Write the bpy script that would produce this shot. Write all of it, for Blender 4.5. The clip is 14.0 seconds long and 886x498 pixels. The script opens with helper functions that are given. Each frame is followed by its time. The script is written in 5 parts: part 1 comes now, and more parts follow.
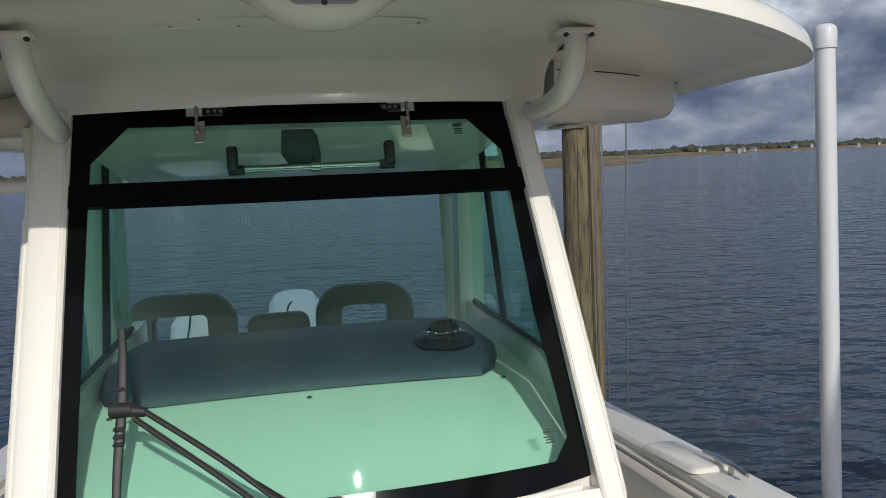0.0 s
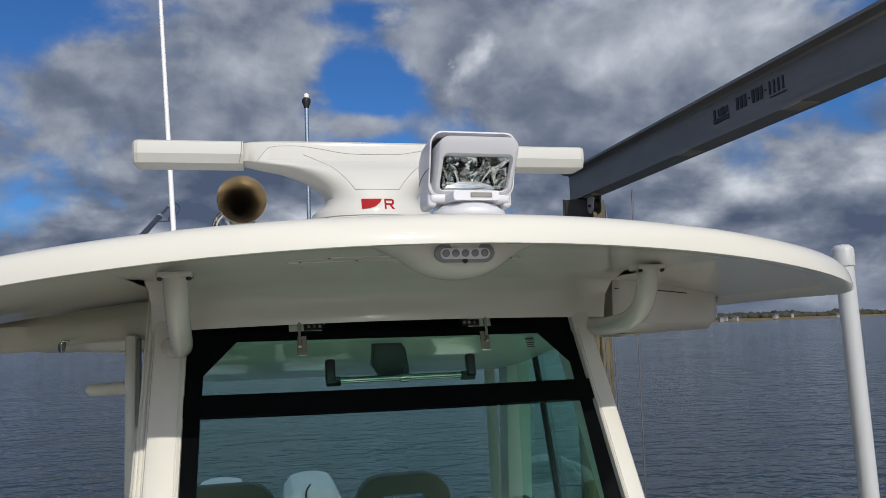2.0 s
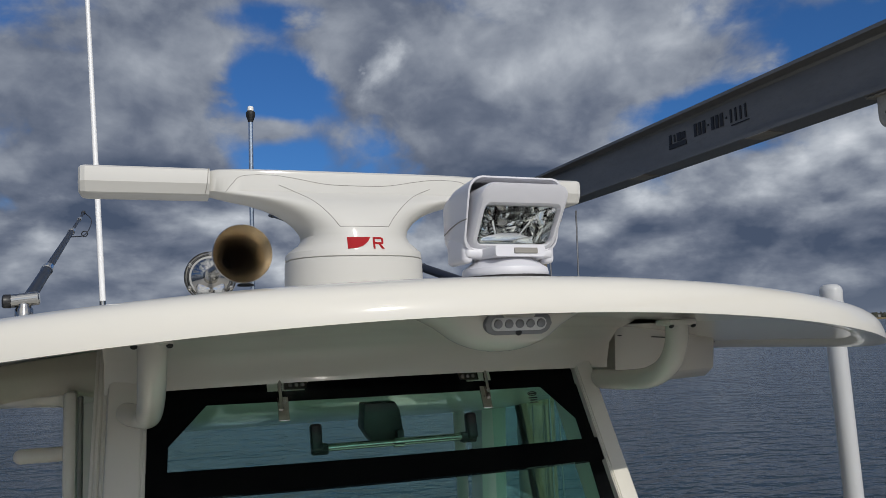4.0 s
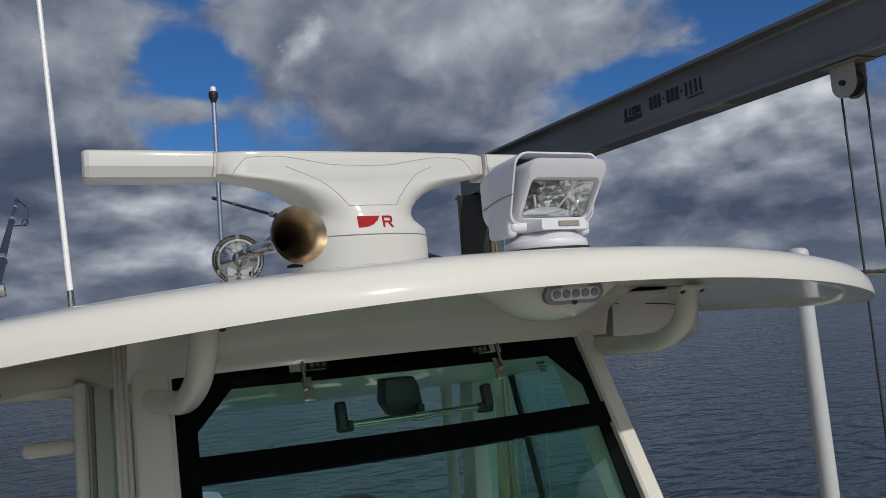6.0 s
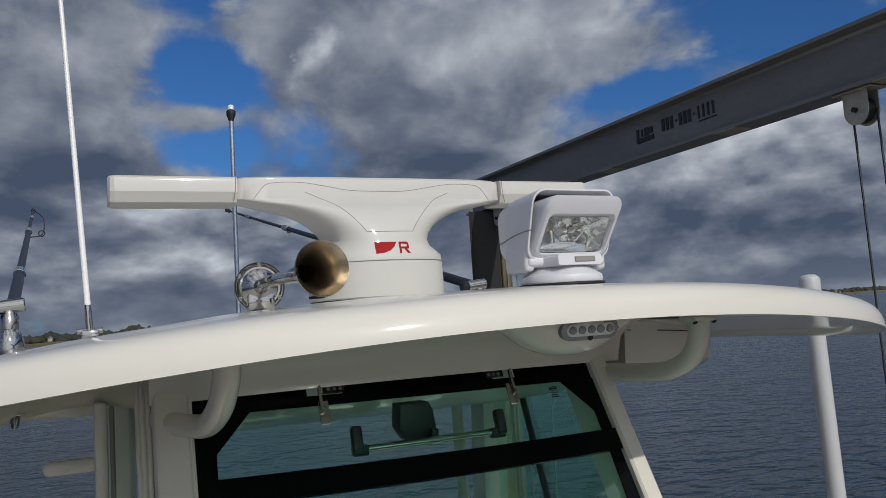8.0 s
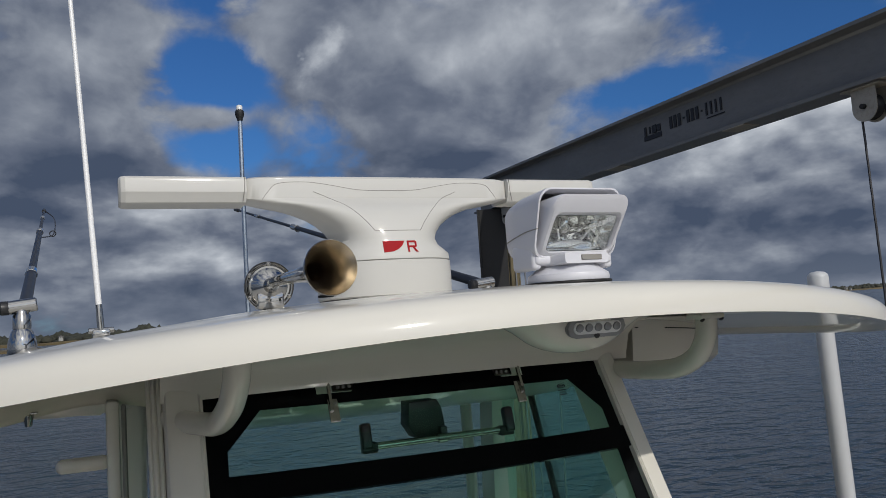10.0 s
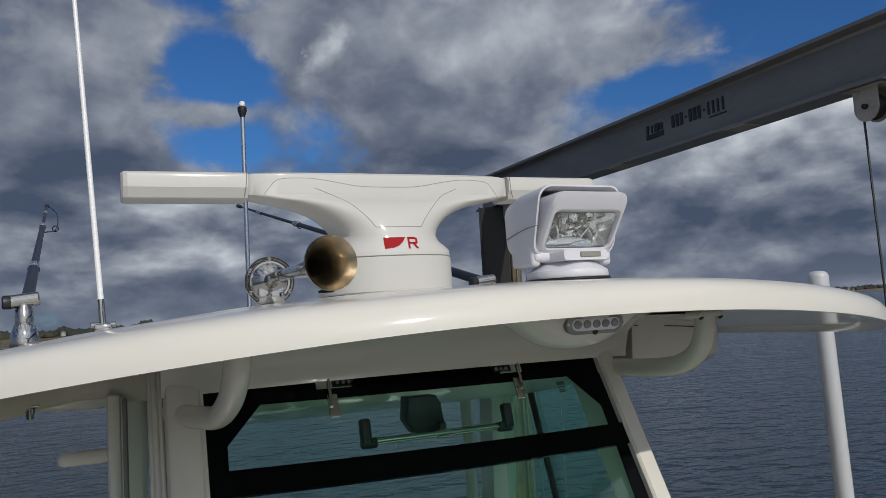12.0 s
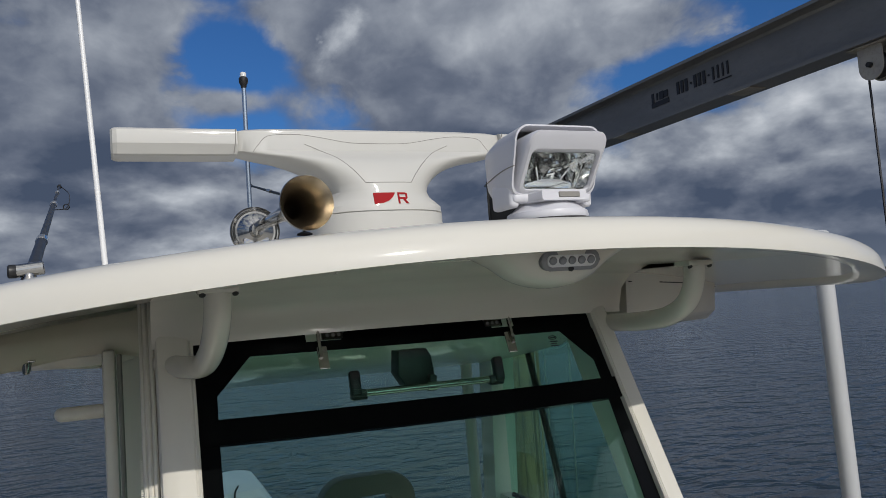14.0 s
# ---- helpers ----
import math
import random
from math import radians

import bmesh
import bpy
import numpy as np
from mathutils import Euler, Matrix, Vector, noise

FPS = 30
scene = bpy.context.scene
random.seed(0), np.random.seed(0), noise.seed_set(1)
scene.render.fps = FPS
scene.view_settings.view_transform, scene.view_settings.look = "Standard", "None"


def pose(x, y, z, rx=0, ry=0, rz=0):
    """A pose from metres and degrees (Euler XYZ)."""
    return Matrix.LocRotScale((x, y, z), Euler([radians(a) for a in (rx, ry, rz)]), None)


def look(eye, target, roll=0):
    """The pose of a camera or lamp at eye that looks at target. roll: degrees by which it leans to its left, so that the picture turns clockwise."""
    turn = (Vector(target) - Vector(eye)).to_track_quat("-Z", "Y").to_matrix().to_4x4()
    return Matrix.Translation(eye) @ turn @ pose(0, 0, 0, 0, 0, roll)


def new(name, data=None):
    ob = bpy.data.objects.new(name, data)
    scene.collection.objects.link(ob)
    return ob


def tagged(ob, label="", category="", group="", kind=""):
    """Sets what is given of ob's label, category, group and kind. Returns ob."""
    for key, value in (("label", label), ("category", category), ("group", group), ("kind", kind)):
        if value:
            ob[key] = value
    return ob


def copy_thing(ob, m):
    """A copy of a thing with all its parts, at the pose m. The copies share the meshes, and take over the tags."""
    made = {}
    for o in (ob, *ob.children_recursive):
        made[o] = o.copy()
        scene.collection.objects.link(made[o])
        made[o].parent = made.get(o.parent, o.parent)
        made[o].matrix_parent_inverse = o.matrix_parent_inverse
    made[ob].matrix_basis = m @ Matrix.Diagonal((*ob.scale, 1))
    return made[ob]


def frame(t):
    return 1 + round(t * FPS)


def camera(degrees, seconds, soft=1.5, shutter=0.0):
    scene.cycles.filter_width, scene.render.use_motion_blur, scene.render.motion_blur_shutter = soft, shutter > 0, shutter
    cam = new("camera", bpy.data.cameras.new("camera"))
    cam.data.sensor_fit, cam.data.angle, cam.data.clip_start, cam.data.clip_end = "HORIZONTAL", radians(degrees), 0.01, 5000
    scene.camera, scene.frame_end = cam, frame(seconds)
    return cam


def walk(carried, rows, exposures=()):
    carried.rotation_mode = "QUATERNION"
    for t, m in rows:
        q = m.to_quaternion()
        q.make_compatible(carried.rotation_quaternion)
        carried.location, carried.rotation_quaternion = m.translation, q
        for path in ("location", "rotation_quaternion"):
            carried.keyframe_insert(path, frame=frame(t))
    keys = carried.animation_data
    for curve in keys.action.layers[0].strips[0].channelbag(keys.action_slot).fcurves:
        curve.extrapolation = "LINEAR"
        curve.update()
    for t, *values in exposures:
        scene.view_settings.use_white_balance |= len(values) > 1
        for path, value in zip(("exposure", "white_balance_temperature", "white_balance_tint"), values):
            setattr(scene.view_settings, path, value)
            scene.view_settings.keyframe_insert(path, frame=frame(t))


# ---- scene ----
cam = camera(58.7, 14.0, 0.6)

PATH = [
    (0, (-0.066, -1.906, 2.293), (0.324, 0.044, 2.079), -2.6),
    (0.3, (-0.163, -1.975, 2.297), (0.333, -0.069, 1.95), -5.0),
    (0.5, (-0.216, -1.998, 2.347), (0.346, -0.102, 2.045), -4.6),
    (0.6, (-0.228, -1.995, 2.367), (0.361, -0.101, 2.107), -4.7),
    (1, (-0.272, -2.012, 2.414), (0.353, -0.113, 2.363), -3.5),
    (1.5, (-0.305, -2.039, 2.395), (0.151, -0.101, 2.583), -2.1),
    (2, (-0.339, -2.042, 2.424), (0.104, -0.102, 2.627), -2.0),
    (2.5, (-0.399, -2.005, 2.445), (0.064, -0.07, 2.641), -1.9),
    (3, (-0.463, -1.969, 2.503), (0.04, -0.043, 2.701), -1.7),
    (3.5, (-0.515, -1.892, 2.54), (0.037, 0.02, 2.746), -1.6),
    (4, (-0.496, -1.774, 2.549), (0.169, 0.101, 2.762), -2.1),
    (4.2, (-0.497, -1.727, 2.55), (0.243, 0.122, 2.727), -3.5),
    (6.3, (-0.717, -1.728, 2.557), (0.118, 0.084, 2.699), -4.4),
    (6.5, (-0.721, -1.723, 2.566), (0.113, 0.09, 2.704), -4.4),
    (7, (-0.734, -1.736, 2.589), (0.096, 0.077, 2.743), -4.2),
    (7.5, (-0.739, -1.744, 2.593), (0.082, 0.072, 2.758), -3.9),
    (8, (-0.726, -1.754, 2.594), (0.089, 0.065, 2.767), -3.6),
    (10.5, (-0.732, -1.765, 2.594), (0.058, 0.065, 2.764), -3.8),
    (11, (-0.741, -1.764, 2.59), (0.044, 0.068, 2.761), -3.7),
    (11.5, (-0.745, -1.763, 2.594), (0.039, 0.069, 2.761), -3.6),
    (12, (-0.728, -1.773, 2.59), (0.062, 0.057, 2.755), -3.4),
    (12.5, (-0.703, -1.788, 2.587), (0.103, 0.036, 2.748), -3.2),
    (13, (-0.693, -1.796, 2.589), (0.12, 0.024, 2.747), -3.2),
    (13.5, (-0.689, -1.789, 2.578), (0.136, 0.026, 2.728), -3.2),
    (14, (-0.666, -1.793, 2.508), (0.082, 0.057, 2.638), -3.9),
]
walk(cam, [(t, look(eye, target, roll)) for t, eye, target, roll in PATH], [(0.0, 0.28), (0.5, 0.08), (1.0, 0.12), (1.5, 0.16), (2.2, 0.04), (3.0, -0.07), (4.2, -0.17), (6.3, -0.26), (14.0, -0.24)])

# ---------------------------------------------------------------- light
SUN = Vector((0.105, -0.860, 0.500)).normalized()
sun = new("sun", bpy.data.lights.new("sun", "SUN"))
sun.data.energy, sun.data.angle, sun.data.color = 2.6, radians(0.53), (1.0, 0.955, 0.88)
sun.matrix_world = look(SUN * 30, (0, 0, 0))


class Nodes:
    """A short way to write node trees."""

    def __init__(self, tree):
        self.tree = tree
        tree.nodes.clear()

    def __call__(self, kind, *links, operation="", clamp=False, interpolation_type="", data_type="", blend_type="", sky=None):
        node = self.tree.nodes.new(kind)
        if operation:
            node.operation = operation
        if clamp:
            node.use_clamp = True
        if interpolation_type:
            node.interpolation_type = interpolation_type
        if data_type:
            node.data_type, node.blend_type = data_type, blend_type
        if sky:
            node.sky_type, node.sun_disc = "NISHITA", False
            node.sun_elevation, node.sun_rotation = sky
            node.air_density, node.dust_density, node.ozone_density = 1.0, 0.4, 2.5
        for slot, value in links:
            if isinstance(value, bpy.types.NodeSocket):
                self.tree.links.new(value, node.inputs[slot])
            else:
                node.inputs[slot].default_value = value
        return node

    def math(self, op, a, b=0.0, c=0.0, clamp=False):
        return self("ShaderNodeMath", (0, a), (1, b), (2, c), operation=op, clamp=clamp).outputs[0]

    def ramp(self, value, lo, hi, a=0.0, b=1.0, smooth=True):
        return self("ShaderNodeMapRange", (0, value), (1, lo), (2, hi), (3, a), (4, b),
                    interpolation_type="SMOOTHSTEP" if smooth else "LINEAR").outputs[0]

    def mix(self, f, a, b, blend="MIX"):
        node = self("ShaderNodeMix", (0, f), (6, a), (7, b), data_type="RGBA", blend_type=blend)
        return node.outputs[2]

    def noise(self, vec, scale, detail=4.0, rough=0.55, distort=0.0):
        return self("ShaderNodeTexNoise", ("Vector", vec), ("Scale", scale), ("Detail", detail), ("Roughness", rough),
                    ("Distortion", distort)).outputs[0]


def sky():
    """Blue sky with broken cumulus, denser and flatter towards the horizon."""
    world = bpy.data.worlds.new("sky")
    scene.world = world
    world.use_nodes = True
    n = Nodes(world.node_tree)
    way = n("ShaderNodeTexCoord").outputs["Generated"]
    xyz = n("ShaderNodeSeparateXYZ", (0, way))
    x, y, z = xyz.outputs[0], xyz.outputs[1], xyz.outputs[2]
    az = n.math("MULTIPLY", n.math("ARCTAN2", x, y), 57.2958)
    el = n.math("MULTIPLY", n.math("ARCSINE", z), 57.2958)
    up = n.math("MAXIMUM", z, 0.0)
    # clouds pile up overhead and flatten towards the horizon
    rise = n.math("MULTIPLY_ADD", up, 2.2, n.math("MULTIPLY", n.math("LOGARITHM", n.math("ADD", up, 0.05), 2.71828), 0.13))
    flat = n("ShaderNodeCombineXYZ", (0, n.math("MULTIPLY", x, 1.9)), (1, n.math("MULTIPLY", y, 1.9)), (2, rise)).outputs[0]
    warp = n("ShaderNodeTexNoise", ("Vector", flat), ("Scale", 2.4), ("Detail", 3.0)).outputs["Color"]
    bent = n("ShaderNodeVectorMath", (0, flat), (1, n("ShaderNodeVectorMath", (0, warp), (3, 0.16), operation="SCALE").outputs[0]), operation="ADD").outputs[0]
    mass = n.noise(bent, 2.6, 5.0, 0.46)
    puff = n.noise(bent, 6.0, 5.0, 0.47)
    fine = n.noise(bent, 20.0, 6.0, 0.56)

    def blob(a0, e0, ra, re, tilt=0.0):
        da = n.math("SUBTRACT", az, a0)
        de = n.math("SUBTRACT", el, e0)
        c, s = math.cos(radians(tilt)), math.sin(radians(tilt))
        u = n.math("DIVIDE", n.math("ADD", n.math("MULTIPLY", da, c), n.math("MULTIPLY", de, s)), ra)
        v = n.math("DIVIDE", n.math("SUBTRACT", n.math("MULTIPLY", de, c), n.math("MULTIPLY", da, s)), re)
        r = n.math("ADD", n.math("MULTIPLY", u, u), n.math("MULTIPLY", v, v))
        return n.math("EXPONENT", n.math("MULTIPLY", r, -1.0))

    def total(rows):
        out = 0.0
        for w, *shape in rows:
            out = n.math("MULTIPLY_ADD", blob(*shape), w, out)
        return out

    gaps = total([(-0.36, 7.3, 17.6, 3.4, 2.2, 10), (-0.28, 8.0, 12.4, 3.6, 1.7, 5), (-0.16, 6, 22.5, 7, 1.2, 0), (-0.38, 39.5, 15.4, 4.6, 1.8, 8), (-0.34, 48, 18.2, 9, 3.0, -8),
                  (-0.22, -15, 22, 6, 2.0, 0), (0.30, 23.5, 17, 9, 6.5, 0), (0.26, -2.5, 16, 7, 5.5, 0), (0.22, 7.6, 14.9, 2.4, 0.9, 5), (0.20, 14.0, 18.6, 3.6, 2.4, 38), (0.20, 34, 20, 5, 4, 0),
                  (0.14, 45, 8, 14, 4, 0), (0.10, -4, 7, 10, 4, 0), (-0.10, 17, 8, 4, 2, 0)])
    # heaped, rounded heads
    heaps = n("ShaderNodeTexVoronoi", ("Vector", bent), ("Scale", 5.5), ("Detail", 4.0), ("Roughness", 0.55), ("Lacunarity", 2.2), ("Randomness", 1.0)).outputs["Distance"]
    heap = n.ramp(heaps, 0.05, 0.75, 1.0, 0.0, False)
    ragged = n.math("MULTIPLY_ADD", n.math("SUBTRACT", puff, 0.5), 0.26, n.math("MULTIPLY_ADD", n.math("SUBTRACT", fine, 0.5), 0.15, n.math("MULTIPLY_ADD", n.math("SUBTRACT", heap, 0.5), 0.16, mass)))
    low = n.ramp(el, 2.0, 14.0, 0.27, 0.0)
    body = n.math("ADD", n.math("ADD", ragged, gaps), low)
    cover = n.ramp(body, 0.29, 0.50)
    # the sun stands behind the viewer: thin edges and tops are bright, thick middles and bases grey
    thick = n.ramp(body, 0.48, 1.0)
    bright = total([(0.26, 27, 20, 8, 4.5, 0), (0.22, 36, 19, 5, 4, 0), (0.10, 8, 20.5, 5, 2, 0), (0.30, 46.8, 11.2, 3.2, 1.3, 10), (0.34, 51.7, 12.0, 2.2, 1.5, 0), (0.05, 44, 3.0, 9, 1.0, 0),
                    (0.26, 4.5, 7.4, 5, 2.6, 15), (0.14, 0, 18.5, 5, 3.5, 0), (0.12, 8, 14.8, 2.5, 1.0, 0), (-0.22, 20, 11.8, 8.5, 2.3, 0), (-0.24, -1.5, 11.3, 6, 2.0, 0),
                    (-0.06, 45, 5.5, 10, 1.2, 0), (0.16, 43, 8.5, 8, 1.6, 0), (0.14, 35, 9.5, 4.5, 2.2, 0), (0.10, 21, 8.0, 3, 1.5, 0)])
    lumps = n.noise(n("ShaderNodeVectorMath", (0, bent), (1, (0.02, 0.02, -0.10)), operation="ADD").outputs[0], 6.0, 5.0, 0.47)
    relief = n.math("MULTIPLY", n.math("SUBTRACT", puff, lumps), 0.75)
    # rows of small cumulus with bright tops low over the shore
    rows = n("ShaderNodeCombineXYZ", (0, n.math("MULTIPLY", x, 3.0)), (1, n.math("MULTIPLY", y, 3.0)), (2, n.math("MULTIPLY", z, 6.5))).outputs[0]
    heads = n.noise(rows, 2.9, 5.0, 0.5, 0.15)
    heads_up = n.noise(n("ShaderNodeVectorMath", (0, rows), (1, (0.0, 0.0, 0.16)), operation="ADD").outputs[0], 2.9, 5.0, 0.5, 0.15)
    relief = n.math("ADD", relief, n.math("MULTIPLY", n.ramp(el, 9.0, 15.0, 1.0, 0.0), n.math("ADD", n.math("MULTIPLY", n.math("SUBTRACT", heads, heads_up), 1.1), n.math("MULTIPLY_ADD", heads, 0.5, -0.24))))
    # the sunlit tower, with a billowing edge
    tower = n.math("ADD", blob(15.0, 18.8, 5.4, 2.1, 40), n.math("MULTIPLY_ADD", n.math("SUBTRACT", heap, 0.5), 0.9, n.math("MULTIPLY_ADD", n.math("SUBTRACT", puff, 0.5), 0.8, n.math("MULTIPLY", n.math("SUBTRACT", fine, 0.5), 0.4))))
    relief = n.math("ADD", relief, n.ramp(tower, 0.30, 0.80, 0.0, 0.46))
    lit = n.math("ADD", n.math("ADD", n.math("MULTIPLY_ADD", thick, -0.25, 0.47), bright), n.math("ADD", n.math("MULTIPLY_ADD", n.math("SUBTRACT", heap, 0.55), 0.20, relief), n.math("MULTIPLY", n.math("SUBTRACT", fine, 0.5), 0.30)))
    toward = n("ShaderNodeVectorMath", (0, way), (1, tuple(SUN)), operation="DOT_PRODUCT").outputs["Value"]
    lit = n.math("ADD", n.math("ADD", lit, n.ramp(el, 24.0, 60.0, 0.0, 0.22)), n.ramp(toward, 0.1, 0.95, 0.0, 0.4))
    shade = n("ShaderNodeValToRGB", (0, lit))
    ramp = shade.color_ramp
    ramp.elements[0].position, ramp.elements[0].color = 0.0, (0.070, 0.096, 0.155, 1)
    ramp.elements[1].position, ramp.elements[1].color = 1.0, (0.80, 0.83, 0.88, 1)
    for at, c in ((0.28, (0.155, 0.184, 0.250, 1)), (0.55, (0.315, 0.350, 0.415, 1)), (0.8, (0.54, 0.58, 0.64, 1))):
        e = ramp.elements.new(at)
        e.color = c
    air = n("ShaderNodeTexSky", sky=(math.asin(SUN.z), math.atan2(SUN.x, SUN.y))).outputs[0]
    blue = n.mix(1.0, air, (0.024, 0.049, 0.082, 1), "MULTIPLY")
    haze = n.ramp(el, 0.0, 5.0, 0.35, 0.0)
    both = n.mix(cover, blue, shade.outputs[0])
    both = n.mix(haze, both, (0.22, 0.26, 0.33, 1))
    # the air glows round the sun
    glow = n.ramp(toward, 0.45, 1.0, 0.0, 0.55)
    both = n.mix(1.0, both, n("ShaderNodeCombineXYZ", (0, glow), (1, n.math("MULTIPLY", glow, 0.96)), (2, n.math("MULTIPLY", glow, 0.88))).outputs[0], "ADD")
    back = n("ShaderNodeBackground", ("Color", both), ("Strength", 1.0))
    n("ShaderNodeOutputWorld", (0, back.outputs[0]))


sky()

# ---------------------------------------------------------------- materials
M = {}


def surface(name, color, rough=0.5, metal=0.0, vary=0.08, scale=6.0, fine=60.0, bump=0.0, coat=0.0, stain=None, spec=0.5, rough_vary=0.1, grain=(1, 1, 1), bump_scale=None):
    """A principled material with colour variation at two scales, roughness variation and fine relief."""
    m = bpy.data.materials.new(name)
    m.use_nodes = True
    n = Nodes(m.node_tree)
    place = n("ShaderNodeTexCoord").outputs["Object"]
    stretched = n("ShaderNodeMapping", ("Vector", place), ("Scale", grain)).outputs[0]
    big, small = n.noise(stretched, scale, 5, 0.6), n.noise(stretched, fine, 4, 0.6)
    c = (*color, 1)
    dark = tuple(v * (1 - vary * 2.2) for v in color) + (1,)
    light = tuple(min(1, v * (1 + vary)) for v in color) + (1,)
    col = n.mix(n.ramp(big, 0.3, 0.7), dark, light)
    col = n.mix(0.65, col, c)
    col = n.mix(n.math("MULTIPLY", n.ramp(small, 0.45, 0.75), min(1.0, vary * 2)), col, dark)
    if stain:
        col = n.mix(n.math("MULTIPLY", n.ramp(n.noise(stretched, scale * 0.6, 7, 0.7, 0.6), 0.52, 0.72), stain[1]), col, (*stain[0], 1))
    r = n.math("MULTIPLY_ADD", n.math("SUBTRACT", big, 0.5), rough_vary, rough, clamp=True)
    p = n("ShaderNodeBsdfPrincipled", ("Base Color", col), ("Roughness", r), ("Metallic", metal), ("Coat Weight", coat), ("Coat Roughness", 0.06), ("Specular IOR Level", spec))
    if bump:
        h = n.noise(stretched, bump_scale or fine, 4, 0.6)
        n.tree.links.new(n("ShaderNodeBump", ("Height", h), ("Strength", 1.0), ("Distance", bump)).outputs[0], p.inputs["Normal"])
    n("ShaderNodeOutputMaterial", (0, p.outputs[0]))
    M[name] = m
    return m


surface("gelcoat", (0.665, 0.64, 0.575), 0.42, vary=0.02, scale=3, fine=40, coat=0.8, spec=0.2, stain=((0.70, 0.655, 0.555), 0.22), bump=0.00003)
surface("radar_white", (0.53, 0.52, 0.49), 0.48, vary=0.015, scale=5, fine=90, coat=0.3, spec=0.3)
surface("lamp_white", (0.62, 0.62, 0.66), 0.38, vary=0.015, scale=9, fine=120, bump=0.00004)
surface("cream_plastic", (0.72, 0.69, 0.61), 0.42, vary=0.03, scale=5, fine=80, stain=((0.60, 0.55, 0.44), 0.3))
surface("vinyl", (0.66, 0.63, 0.55), 0.45, vary=0.05, scale=4, fine=220, bump=0.0004, bump_scale=300, stain=((0.50, 0.46, 0.37), 0.3))
surface("seat_vinyl", (0.15, 0.145, 0.115), 0.5, vary=0.06, scale=5, fine=160, bump=0.0004)
surface("canvas", (0.60, 0.56, 0.46), 0.8, vary=0.06, scale=6, fine=300, bump=0.0006, bump_scale=500)
surface("dash_pad", (0.020, 0.024, 0.042), 0.6, vary=0.12, scale=5, fine=250, bump=0.0004)
surface("frit", (0.003, 0.0035, 0.004), 0.10, vary=0.1, scale=4, fine=60, spec=0.07)
surface("black_plastic", (0.014, 0.014, 0.015), 0.42, vary=0.2, scale=20, fine=140)
surface("rubber", (0.013, 0.012, 0.012), 0.55, vary=0.2, scale=25, fine=160, bump=0.0002)
surface("stainless", (0.42, 0.40, 0.37), 0.16, 1.0, vary=0.08, scale=20, fine=200, rough_vary=0.12)
surface("chrome", (0.44, 0.43, 0.41), 0.07, 1.0, vary=0.06, scale=18, fine=120, rough_vary=0.1)
surface("bronze_inside", (0.74, 0.67, 0.56), 0.20, 1.0, vary=0.22, scale=30, fine=160, rough_vary=0.12)
surface("anodised", (0.010, 0.012, 0.018), 0.42, 0.0, vary=0.1, scale=14, fine=120)
surface("blue_alloy", (0.50, 0.57, 0.66), 0.24, 1.0, vary=0.08, scale=14, fine=120)
surface("galvanised", (0.195, 0.19, 0.182), 0.46, 0.4, vary=0.16, scale=7, fine=70, stain=((0.14, 0.132, 0.125), 0.4), grain=(1, 0.35, 1))
surface("galvanised_pale", (0.40, 0.37, 0.32), 0.6, 0.5, vary=0.2, scale=9, fine=80)
surface("pvc", (0.49, 0.50, 0.51), 0.38, vary=0.05, scale=3, fine=60, stain=((0.50, 0.49, 0.46), 0.35), grain=(1, 1, 0.3))
surface("whip_white", (0.78, 0.78, 0.78), 0.35, vary=0.03, scale=10, fine=80)
surface("red", (0.31, 0.007, 0.011), 0.55, vary=0.05, spec=0.12)
surface("marking", (0.010, 0.010, 0.012), 0.5, vary=0.1, scale=30, fine=200)
surface("wire", (0.34, 0.34, 0.35), 0.4, 0.9, vary=0.2, scale=50, fine=400)
surface("dark_wire", (0.05, 0.05, 0.055), 0.5, 0.6, vary=0.2, scale=50, fine=400)
surface("seam", (0.23, 0.22, 0.20), 0.6, vary=0.1)
surface("gap", (0.02, 0.02, 0.02), 0.7, vary=0.1)
surface("led_grey", (0.24, 0.24, 0.24), 0.35, vary=0.05, scale=30)
surface("reflector", (0.95, 0.95, 0.93), 0.06, 1.0, vary=0.03, scale=40)
surface("piling_wood", (0.150, 0.122, 0.068), 0.9, vary=0.4, scale=5, fine=30, bump=0.010, bump_scale=18, grain=(1, 1, 0.16), stain=((0.075, 0.080, 0.042), 0.75))
surface("dock_wood", (0.33, 0.23, 0.15), 0.8, vary=0.25, scale=6, fine=60, bump=0.002, grain=(0.12, 1, 1), stain=((0.20, 0.13, 0.08), 0.6))
surface("dark_steel", (0.014, 0.014, 0.015), 0.65, 0.1, vary=0.2, scale=10)
surface("marsh_grass", (0.125, 0.092, 0.042), 0.9, vary=0.3, scale=0.03, fine=0.6, stain=((0.095, 0.09, 0.04), 0.7))
surface("far_foliage", (0.042, 0.044, 0.030), 0.9, vary=0.35, scale=0.02, fine=0.3, stain=((0.075, 0.058, 0.036), 0.5))
surface("house_wall", (0.30, 0.30, 0.29), 0.7, vary=0.1, scale=0.2, fine=3)
surface("house_roof", (0.13, 0.12, 0.12), 0.8, vary=0.15, scale=0.2, fine=3)
surface("house_glass", (0.03, 0.04, 0.05), 0.1, vary=0.1)
surface("sole_white", (0.74, 0.68, 0.56), 0.6, vary=0.05, scale=3, fine=120, bump=0.0006)
surface("pale_lens", (0.68, 0.68, 0.66), 0.15, vary=0.05)


